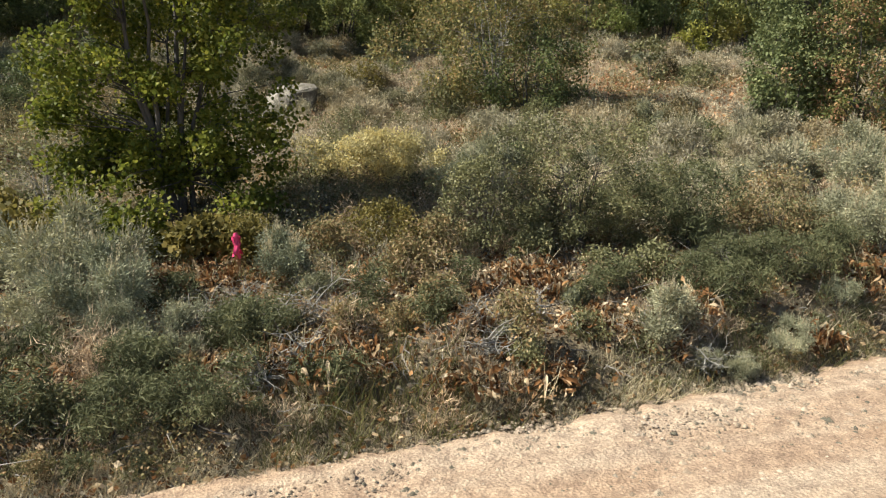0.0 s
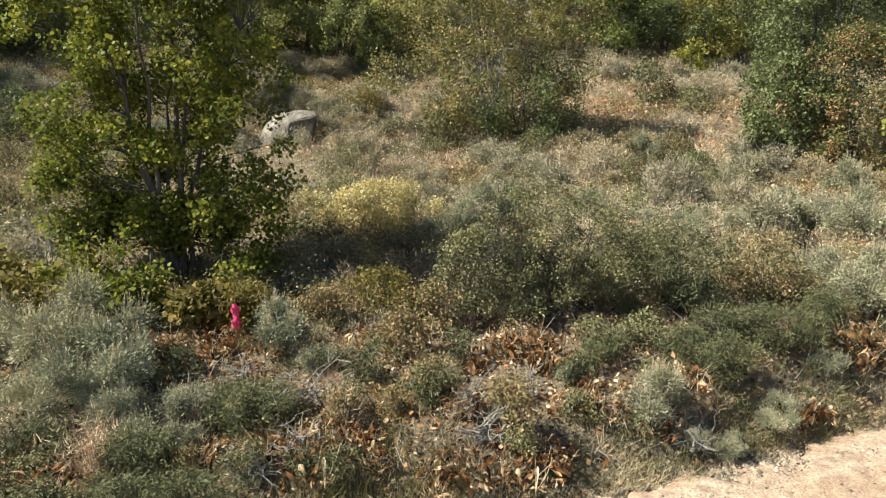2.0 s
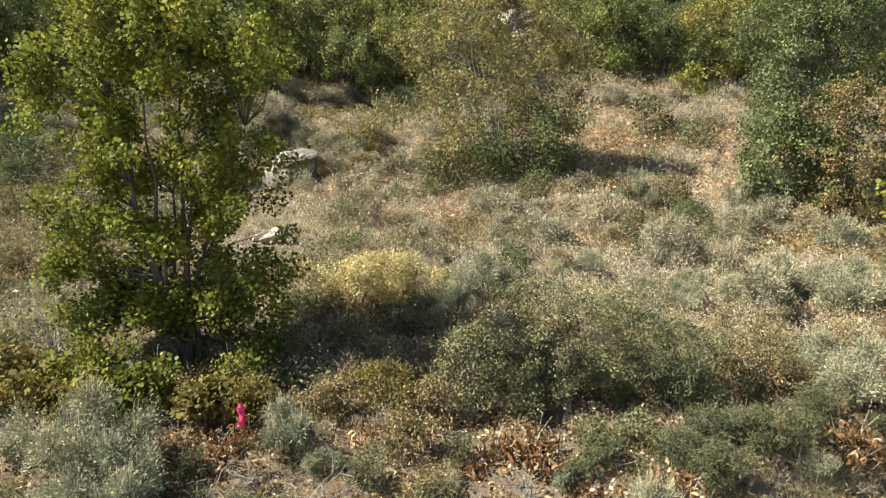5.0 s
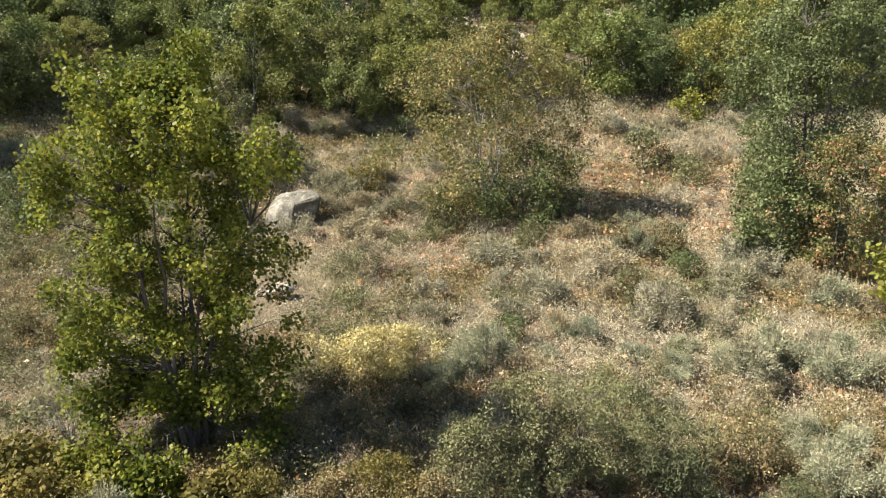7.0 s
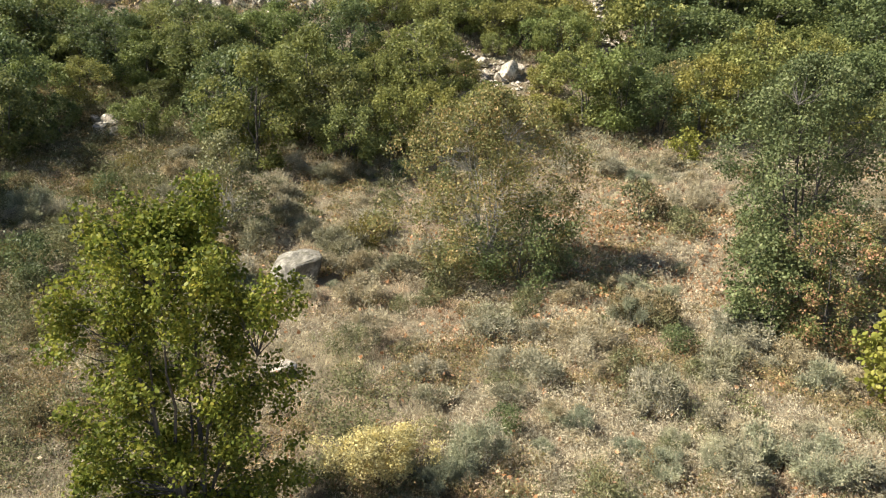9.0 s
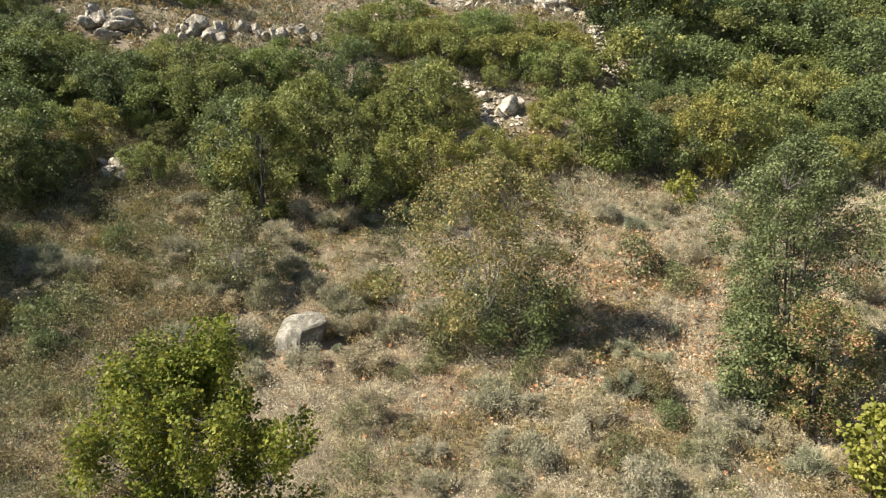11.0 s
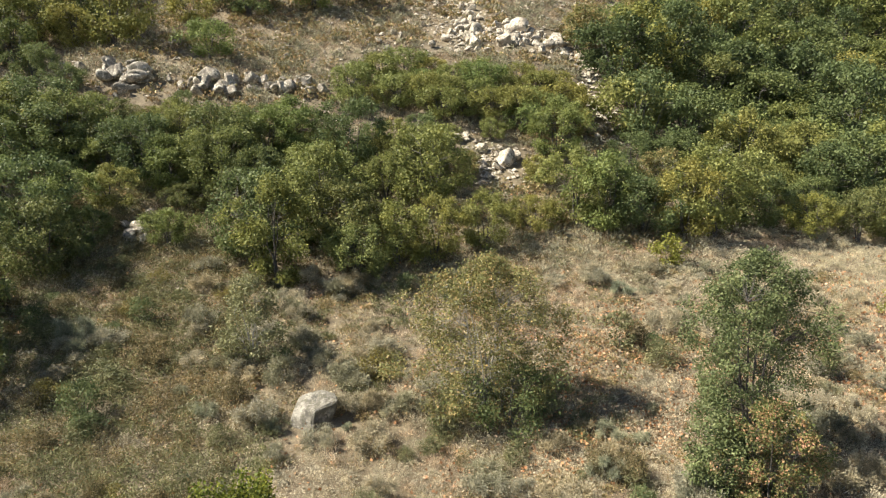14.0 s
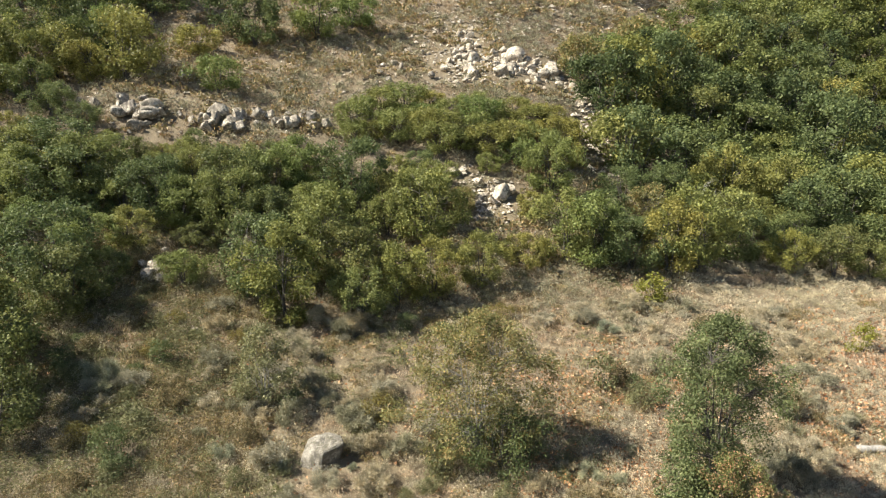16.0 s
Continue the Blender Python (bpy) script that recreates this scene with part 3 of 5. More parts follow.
low_right = [(0.8 + 0.3 * math.cos(k * 2.1), -0.3 + 0.3 * math.sin(k), 0.5 + 0.17 * k) for k in range(9)]
low_right += [(1.35 + 0.3 * math.sin(k * 2.3), -0.2 + 0.3 * math.cos(k), 0.9 + 0.13 * k) for k in range(9)]
low_skirt = [(1.3 * math.cos(k * 1.1), 0.9 * math.sin(k * 1.1) - 0.2, 0.45 + 0.09 * (k % 5)) for k in range(16)]
shoots = []
for k in range(13):
    d = 0.15 + 0.75 * ((k * 5) % 13) / 13
    for j in range(3):
        shoots.append((2.0 * d * math.cos(k * 2.4) * (1 + 0.04 * j), 1.6 * d * math.sin(k * 2.4) * (1 + 0.04 * j), 6.0 - 1.3 * d * d + 0.24 * j - 0.2 * (k % 3)))
tree("maple_tree", "multi-stemmed green maple with yellowing sunlit leaves", -3.85, 10.2, (2.25, 1.45), 0.7, 5.9, 340, 150, 0.27, 0.056, "maple", M_MAPLE, 11, 7, 0.07, 0.55, 0.2, low_right + low_skirt + shoots, limbs=True, shift=(-0.3, 0.2))
tree("oak_tree", "half-bare oak with olive and rust brown leaves", 1.7, 23.7, (3.8, 2.8), 0.25, 6.3, 440, 78, 0.4, 0.095, "diamond", M_TURNING, 31, 9, 0.05, 0.24, 0.2, limbs=True, bark=M_TWIG)
tree("oak_tree", "dense rounded grey-green oak tree", 10.6, 20.3, (2.45, 2.2), 0.5, 7.6, 400, 118, 0.37, 0.085, "diamond", M_GREYOAK, 41, 7, 0.07, 0.5, 0.3, limbs=True)
tree("oak_bush", "olive green oak bush under a half-bare tree", 2.6, 22.5, (2.6, 1.6), 0.2, 2.7, 150, 46, 0.4, 0.09, "diamond", M_HILLOAK, 57, 5, 0.035, 0.5, 0.25, category="bush")
tree("oak_bush", "oak bush with orange, red and green leaves", 10.35, 17.9, (1.9, 1.4), 0.3, 3.7, 190, 100, 0.3, 0.075, "diamond", M_ORANGE, 51, 5, 0.04, 0.5, 0.25, category="bush")
tree("oak_bush", "dark green oak bush at the foot of a tree", 9.0, 18.7, (1.3, 1.2), 0.3, 3.0, 80, 80, 0.36, 0.105, "diamond", M_GREYOAK, 55, 5, 0.04, 0.5, 0.25, category="bush")
tree("maple_bush", "bright yellow-green maple bush beside the meadow", 10.3, 14.9, (1.0, 0.9), 0.3, 2.2, 40, 60, 0.3, 0.11, "maple", M_LIME, 61, 4, 0.03, 0.5, 0.25, category="bush")
tree("oak_sapling", "thin sparse oak sapling with bare twigs", -8.2, 26.6, (1.9, 1.4), 0.3, 4.0, 140, 46, 0.36, 0.11, "diamond", M_SHRUB, 71, 8, 0.04, 0.4, 0.1, bark=M_TWIG, limbs=True)
tree("maple_sapling", "small yellow-green maple sapling", 23.0, 32.0, (0.8, 0.8), 0.2, 1.5, 22, 40, 0.3, 0.13, "diamond", M_LIME, 75, 3, 0.03)
tree("oak_sapling", "small olive oak sapling in the meadow", 8.1, 28.0, (0.9, 0.8), 0.2, 1.9, 24, 34, 0.3, 0.13, "diamond", M_SHRUB, 77, 3, 0.03)
tree("maple_sapling", "low yellow-green maple at the edge of the woods", 13.1, 37.7, (1.2, 1.0), 0.2, 1.7, 28, 45, 0.36, 0.15, "diamond", M_LIME, 79, 4, 0.03)
for x, y, w, h, seed in ((15.9, 48.6, 1.7, 3.0, 81), (-5.7, 10.0, 1.0, 1.5, 83), (-2.2, 45.6, 1.2, 2.4, 85), (-11.8, 44.0, 1.3, 2.6, 87), (-12.6, 39.5, 1.3, 3.4, 191), (-22.0, 43.5, 1.6, 3.6, 192), (-27.5, 47.0, 1.6, 3.4, 193), (-16.2, 46.0, 1.6, 3.8, 194), (-7.4, 40.5, 1.2, 3.6, 195), (11.5, 44.5, 1.5, 3.8, 196), (20.5, 49.0, 1.7, 4.2, 197)):
    tree("bare_shrub", "nearly bare grey shrub with sparse dry leaves", x, y, (w, w * 0.9), 0.3, h, 130, 5, 0.2, 0.07 if y < 20 else 0.14, "diamond", M_SHRUB, seed, 9, 0.022 if y < 20 else 0.045, 0.6, 0.2, category="shrub", group="bare shrubs", bark=M_TWIG)
tree("oak_bush", "small rust red oak bush beside pale rocks", 1.3, 47.2, (1.0, 0.9), 0.2, 1.7, 34, 50, 0.3, 0.13, "diamond", M_ORANGE, 89, 4, 0.03, category="bush")
# low maples round the foot of the big one
for k, (x, y, w, h) in enumerate([(-5.2, 9.5, 0.85, 0.6), (-6.0, 9.2, 0.8, 0.7), (-3.0, 9.0, 0.55, 0.5), (-4.2, 9.2, 0.6, 0.5)]):
    tree("maple_bush", "low green maple growth under a larger tree", x, y, (w, w * 0.7), 0.15, h, 36, 70, 0.22, 0.075, "maple", (M_LIME, M_YELLOWED, M_YELLOWED, M_MAPLE)[k], 90 + k, 4, 0.02, category="bush", group="low maples")

# dark-stemmed leafy shrubs of the bank
tree("serviceberry_shrub", "leafy dull green shrub with dark twigs", 1.85, 9.4, (1.6, 1.0), 0.2, 1.75, 240, 85, 0.17, 0.038, "oval", M_SHRUB, 101, 9, 0.022, 0.6, 0.2, category="shrub", bare=8)
tree("serviceberry_shrub", "leafy dull green shrub with dark twigs", 0.55, 9.1, (0.9, 0.7), 0.2, 1.25, 110, 75, 0.17, 0.037, "oval", M_SHRUB, 103, 7, 0.018, 0.6, 0.2, category="shrub", bare=4)
tree("brush_shrub", "feathery green rabbitbrush on the road bank", 3.3, 9.3, (0.85, 0.7), 0.15, 1.15, 90, 55, 0.17, 0.07, "sliver", M_RABBIT, 105, 8, 0.015, 0.6, 0.2, category="shrub")
tree("brush_shrub", "pale olive shrub with tiny leaves", 4.6, 9.6, (0.7, 0.6), 0.15, 1.0, 70, 40, 0.17, 0.045, "oval", M_FORB, 107, 8, 0.015, 0.6, 0.2, category="shrub")
tree("golden_shrub", "golden yellow shrub over a brown base", -1.2, 12.4, (1.55, 0.8), 0.25, 1.0, 150, 140, 0.2, 0.045, "oval", M_GOLD, 109, 8, 0.018, 0.75, 0.2, category="shrub")
tree("brown_shrub", "low brown leafy shrub in shade", -1.6, 11.9, (0.9, 0.5), 0.1, 0.55, 45, 40, 0.17, 0.055, "oval", M_FORB, 111, 6, 0.014, 0.6, 0.2, category="shrub")
for k, (x, y, w, h) in enumerate([(-2.3, 10.5, 0.7, 0.6), (-1.3, 10.9, 0.7, 0.55), (-0.4, 11.2, 0.6, 0.6), (-2.8, 9.6, 0.5, 0.45), (-0.9, 10.1, 0.6, 0.6), (0.3, 10.9, 0.5, 0.6)]):
    tree("brown_shrub", "low brown leafy shrub in the shade of a maple", x, y, (w, w * 0.7), 0.08, h, 44, 44, 0.16, 0.05, "oval", M_FORB, 160 + k, 6, 0.012, 0.55, 0.2, category="shrub", group="brown shrubs in the shade")
for k, (x, y, w, h) in enumerate([(-0.8, 7.5, 0.42, 0.55), (-0.1, 7.0, 0.32, 0.42), (-1.9, 6.8, 0.4, 0.45), (3.8, 8.3, 0.4, 0.5), (-3.6, 6.0, 0.45, 0.4), (-1.0, 5.9, 0.4, 0.3)]):
    tree("brush_shrub", "small fresh green brush plant on the road bank", x, y, (w, w * 0.8), 0.08, h, 32, 46, 0.12, 0.055, "sliver", M_RABBIT, 120 + k, 7, 0.008, 0.6, 0.2, category="shrub", group="green brush on the bank")
for k, (x, y, w, h, mat) in enumerate([(-2.5, 9.0, 0.5, 0.6, M_YELLOWED), (-1.5, 9.0, 0.5, 0.55, M_FORB), (-0.7, 9.1, 0.6, 0.75, M_YELLOWED), (-0.1, 8.8, 0.5, 0.6, M_FORB), (-0.4, 8.2, 0.4, 0.5, M_FORB), (-5.0, 8.7, 0.7, 0.6, M_YELLOWED)]):
    tree("weed_shrub", "olive and yellow leafy weed in front of a maple", x, y, (w, w * 0.7), 0.06, h, 60, 60, 0.15, 0.042, "oval", mat, 170 + k, 6, 0.01, 0.55, 0.2, category="shrub", group="weeds before the maple")
for k, (x, y, w, h) in enumerate([(-3.9, 4.9, 0.5, 0.5), (-2.6, 5.15, 0.45, 0.45), (-2.0, 5.3, 0.5, 0.5), (-4.4, 5.6, 0.5, 0.5), (-2.7, 5.9, 0.4, 0.45), (-1.75, 6.6, 0.45, 0.5), (3.3, 7.75, 0.45, 0.5), (4.0, 8.2, 0.5, 0.55), (3.5, 8.4, 0.45, 0.5), (2.9, 8.0, 0.4, 0.5), (4.9, 8.7, 0.5, 0.5)]):
    tree("brush_shrub", "dull green fine-leaved brush beside the road", x, y, (w, w * 0.75), 0.05, h, 64, 80, 0.11, 0.04, "sliver", M_RABBIT, 210 + k, 7, 0.008, 0.6, 0.2, category="shrub", group="green brush on the bank")
brush_kinds = [tree("brush_shrub", label, 0, 0, (w, w * 0.85), 0.06, h, 44, 34, 0.12, leaf * 1.2, outline, mat, 150 + k, 7, 0.008, 0.55, 0.15, category="shrub", group="brush of the road bank")
               for k, (w, h, leaf, outline, mat, label) in enumerate([(0.36, 0.5, 0.05, "sliver", M_RABBIT, "fine-leaved green brush on the road bank"), (0.4, 0.42, 0.035, "oval", M_SHRUB, "small olive leafy brush on the road bank"),
                                                                      (0.34, 0.55, 0.034, "oval", M_FORB, "yellowing leafy weed on the road bank")])]
r = np.random.default_rng(63)
for k in range(70):
    u = r.uniform(-6, 10)
    v = r.uniform(0.4, 3.8) if k % 2 else r.uniform(0.35, 1.6)
    x, y = u * ex - v * ey, 5.42 + u * ey + v * ex
    s = r.uniform(0.6, 1.25) * (0.7 if v < 0.8 else 1.0)
    m = pose(x, y, gz(x, y) - 0.02, 0, 0, r.uniform(0, 360)) @ Matrix.Diagonal((s, s, s, 1))
    if k < 3:
        brush_kinds[k].matrix_basis = m
    else:
        copy_thing(brush_kinds[int(r.choice([0, 0, 1, 2]))], m)
tree("olive_shrub", "small dark olive shrub in the meadow", 4.6, 16.2, (0.6, 0.5), 0.1, 0.9, 36, 36, 0.16, 0.05, "oval", M_SHRUB, 131, 5, 0.012, category="shrub")
tree("olive_shrub", "low olive shrub in the meadow", -2.4, 17.8, (1.0, 0.8), 0.1, 0.9, 60, 34, 0.18, 0.05, "oval", M_SHRUB, 133, 6, 0.012, category="shrub")
tree("olive_shrub", "low olive shrub in the meadow", 1.6, 15.6, (0.7, 0.6), 0.1, 0.6, 36, 34, 0.16, 0.05, "oval", M_SHRUB, 135, 6, 0.012, category="shrub")


shrub_kinds = [tree("low_shrub", label, 0, 0, (0.6, 0.52), 0.06, 0.75, 46, 48, 0.17, 0.05, outline, mat, 180 + k, 6, 0.012, 0.5, 0.2, category="shrub", group="low shrubs of the slope")
               for k, (outline, mat, label) in enumerate([("oval", M_SHRUB, "low olive green shrub among dry grass"), ("oval", M_WEED, "low brown-green shrub among dry grass"), ("oval", M_YELLOWED, "low yellowing shrub among dry grass"), ("oval", M_GREYOAK, "low dark green shrub among dry grass")])]
r = np.random.default_rng(71)
for k in range(96):
    y = r.uniform(13, 38)
    x = -r.uniform(0.22, 0.66) * (y + 5) if k % 3 else r.uniform(-0.1, 0.6) * (y + 5)
    s = r.uniform(0.6, 1.5) * (1.2 if y > 22 else 0.85)
    if math.hypot(x + 4.85, y - 22.5) < 2.2 or math.hypot(x + 4, y - 16.5) < 1.5:
        continue
    m = pose(x, y, gz(x, y) - 0.02, 0, 0, r.uniform(0, 360)) @ Matrix.Diagonal((s, s, s * r.uniform(0.7, 1.2), 1))
    if k < 4:
        shrub_kinds[k].matrix_basis = m
    else:
        kind = shrub_kinds[int(r.choice([0, 0, 1, 1, 2, 3]))]
        copy_thing(kind, m @ Matrix.Diagonal((*kind.scale, 1)).inverted())


def sagebrush(seed, wide=0.55, tall=0.6, stalks=60, fine=1.0, name="sagebrush"):
    """A sagebrush: woody stems, grey leaf tufts and upright seed stalks."""
    r = np.random.default_rng(seed)
    ob = thing("sagebrush", "grey-green sagebrush with pale seed stalks", "sagebrush", "sagebrush of the meadow")
    spots = crown_spots(int(48 * fine), (wide, wide * 0.85), tall * 0.2, tall, seed, 0.6, 0.25)
    heart = spots[r.permutation(len(spots))[: max(9, len(spots) // 5)]]
    near = heart[np.argmin(((spots[:, None] - heart[None]) ** 2).sum(2), 1)]
    spots = spots + (near - spots) * r.uniform(0.35, 0.75, len(spots))[:, None]
    stems = stems_to(spots, 6, tall * 0.9, 0.03, seed, 0.016, 0.6, wide, 3)
    part("trunk", [(*joined(stems), 0)], [M_TWIG], ob, "twisted grey woody stems")
    idx = np.repeat(np.arange(len(spots)), int(62 * fine * (2.6 if fine > 0.9 else 3.0)))
    off = r.normal(size=(len(idx), 3)) * np.array([0.05, 0.05, 0.05])
    along = off * 14 + r.normal(size=off.shape) * 0.5 + np.array([0, 0, 0.45]) + (spots[idx] * np.array([1, 1, 0])) * 1.2
    size = r.uniform(0.022, 0.043, len(idx)) / (fine ** 0.9 if fine > 0.9 else 0.9)
    part("foliage", [(*leaves(spots[idx] + off, along, size, "spike", 0.36), 0)], [M_BIGSAGE if fine > 0.9 else M_SAGE], ob)
    if stalks:
        pick = spots[r.integers(0, len(spots), stalks)]
        pick = pick[pick[:, 2] > tall * 0.45]
        up = unit(r.normal(size=pick.shape) * 0.12 + np.array([0, 0, 1]) + pick * np.array([0.3, 0.3, 0]))
        long = r.uniform(0.1, 0.26, len(pick))
        k = 9
        i2 = np.repeat(np.arange(len(pick)), k)
        t = np.tile(np.linspace(0.1, 1, k), len(pick))
        at = pick[i2] + up[i2] * (long[i2] * t)[:, None]
        bud = leaves(at, up[i2] + r.normal(size=at.shape) * 0.45, r.uniform(0.018, 0.034, len(at)), "spike", 0.34)
        rod = leaves(pick, up, long, "spike", 0.035)
        tagged(part("seed_stalk", [(*rod, 0), (*bud, 0)], [M_SEED], ob, "pale upright seed stalks"), kind="stuff")
    return ob


sage_kinds = [sagebrush(301, 0.5, 0.55, 85, 1.3), sagebrush(303, 0.42, 0.42, 12, 1.1), sagebrush(305, 0.6, 0.5, 50, 1.4), sagebrush(307, 0.42, 0.5, 170, 1.0),
              sagebrush(311, 0.5, 0.45, 24, 0.72), sagebrush(313, 0.55, 0.4, 8, 0.75), sagebrush(315, 0.45, 0.45, 40, 0.7)]
used = [False] * 7
SAGE_SIZE = (1.4, 0.8, 1.05, 1.15, 1.0, 1.0, 1.0)


def put_sage(kind, x, y, s, turn, label="", tall=1.0):
    s *= SAGE_SIZE[kind]
    m = pose(x, y, gz(x, y) - 0.02, 0, 0, turn) @ Matrix.Diagonal((s, s, s * tall, 1))
    ob = sage_kinds[kind]
    if used[kind]:
        ob = copy_thing(ob, m @ Matrix.Diagonal((*ob.scale, 1)).inverted())
    else:
        ob.matrix_basis = m
        used[kind] = True
    if label:
        tagged(ob, label)


NEAR_SAGE = [(-3.5, 7.0, 1.0, 0), (-2.9, 6.5, 1.0, 2), (-4.1, 6.6, 1.15, 2), (-4.2, 7.7, 1.3, 0), (-2.5, 6.35, 0.8, 1), (-1.95, 8.35, 1.0, 3), (-1.45, 7.9, 0.8, 1), (2.35, 7.1, 0.9, 3), (3.1, 6.95, 0.7, 1), (2.75, 6.95, 0.6, 1), (5.75, 9.2, 1.1, 0), (6.1, 10.3, 1.1, 2),
             (0.1, 7.5, 0.6, 1), (1.48, 7.65, 0.65, 1), (0.65, 6.75, 0.6, 1), (-1.3, 9.1, 0.6, 1), (4.7, 8.1, 0.8, 1), (3.75, 7.4, 0.7, 2), (0.3, 12.5, 1.1, 2), (0.75, 12.9, 1.2, 0), (0.0, 12.2, 0.9, 2), (6.5, 13.0, 1.3, 3), (3.9, 13.3, 1.1, 1), (4.4, 12.6, 1.0, 2), (-5.2, 8.1, 1.1, 1)]
for x, y, s, k in NEAR_SAGE:
    put_sage(k, x, y, s, (x * 131 + y * 57) % 360, "tall grey-green sagebrush with pale seed stalks" if s > 0.9 and k in (0, 3) else "")
MEADOW_SAGE = [(5.0, 13.6, 1.1, 1), (5.7, 12.9, 1.1, 2), (7.3, 12.2, 1.2, 0), (2.2, 13.4, 0.9, 1), (2.9, 14.3, 1.0, 2), (-4.2, 26.0, 1.1, 2), (-3.2, 25.4, 1.0, 1), (-6.4, 22.4, 0.9, 3), (-3.6, 22.6, 0.8, 1), (-16.8, 28.2, 2.2, 2),
               (-15.9, 27.6, 1.7, 2), (7.4, 21.8, 1.3, 1), (6.2, 22.0, 1.2, 2), (8.3, 23.6, 1.2, 1), (5.6, 19.7, 1.1, 0), (9.1, 15.8, 1.3, 3), (8.2, 18.6, 1.5, 3), (-9.2, 23.2, 1.2, 2), (-10.6, 24.5, 1.2, 1), (9.4, 33.6, 1.4, 2), (11.8, 31.5, 1.4, 1)]
for x, y, s, k in MEADOW_SAGE:
    put_sage(k, x, y, s, (x * 131 + y * 57) % 360)


def open_ground(x, y):
    """False close in front of the boulder and of the flat rock, where only short grass grows."""
    return ~(((np.abs(x + 4.6) < 1.5) & (y > 21.9) & (y < 23.2)) | ((np.abs(x + 4.8 + 0.4 * np.sin(y * 5)) < 0.95) & (y > 21.6) & (y < 23.2)) | ((np.abs(x + 4.05) < 0.7) & (y > 15.6) & (y < 17.4)))


r = np.random.default_rng(55)
count = 0
while count < 252:
    x, y = r.uniform(-19, 23), r.uniform(10.5, 37)
    if abs(x) > 0.62 * (y + 5) or soft_noise(x, y, 4.5, 21) + 0.008 * x < 0.42 or not open_ground(x, y):
        continue
    put_sage(int(r.integers(4, 7)), x, y, min(1.75, 0.7 + r.gamma(2.0, 0.3)) * (1.25 if y > 18 else 1.0), r.uniform(0, 360), "", r.uniform(0.75, 1.1))
    count += 1


# dry broad-leaved clumps
def broad_clump(seed, n=34, size=0.3):
    r = np.random.default_rng(seed)
    ob = thing("broadleaf_clump", "clump of dried rust-brown broad leaves", "plant", "dried broad-leaved plants")
    w = r.uniform(0, 6.28, n)
    d = 0.3 * np.sqrt(r.random(n))
    at = np.stack([d * np.cos(w), d * np.sin(w), r.uniform(0, 0.36, n) * (1.1 - d / 0.5)], -1)
    along = np.stack([r.normal(0, 0.7, n), r.normal(0, 0.7, n), r.uniform(-0.9, 1.9, n)], -1)
    y = unit(along)
    side = unit(np.cross(y, r.normal(size=(n, 3)) + np.array([0, 0, 0.5])))
    nrm = np.cross(side, y)
    s = size * r.uniform(0.45, 1.35, n)
    curl = r.uniform(-0.5, 1.6, n)
    V = []
    for t, wd in ((0, 0.03), (0.2, 0.12), (0.45, 0.17), (0.75, 0.13), (1.0, 0.03)):
        mid = at + (y * t + np.array([0, 0, -1.0]) * (curl * t * t * 0.75)[:, None]) * s[:, None]
        for e in (-1, 0, 1):
            fold = nrm * (wd * abs(e) * s * r.uniform(0.2, 1.3, n))[:, None]
            V.append(mid + side * (wd * e * s * r.uniform(0.45, 1.1, n))[:, None] + fold + r.normal(0, 0.05, (n, 3)) * s[:, None] * (t > 0))
    V = np.stack(V, 1)
    f = [(i * 3 + j, i * 3 + j + 1, i * 3 + j + 4, i * 3 + j + 3) for i in range(4) for j in range(2)]
    F = (np.array(f)[None] + (np.arange(n) * 15)[:, None, None]).reshape(-1, 4)
    V[..., 2] = np.maximum(V[..., 2], 0.01)
    part("leaves", [(V.reshape(-1, 3), F, 0)], [M_MULE], ob)
    canes = []
    for k in range(14):
        foot = np.array([r.normal(0, 0.12), r.normal(0, 0.12), -0.03])
        tip = foot + np.array([r.normal(0, 0.14), r.normal(0, 0.14), r.uniform(0.22, 0.42)])
        canes.append(tube(np.array([foot, (foot + tip) / 2 + r.normal(0, 0.02, 3), tip]), np.array([0.005, 0.004, 0.002]), 3))
    tagged(part("dry_stem", [(*joined(canes), 0)], [M_SEED], ob, "dry tan stems"), kind="stuff")
    return ob


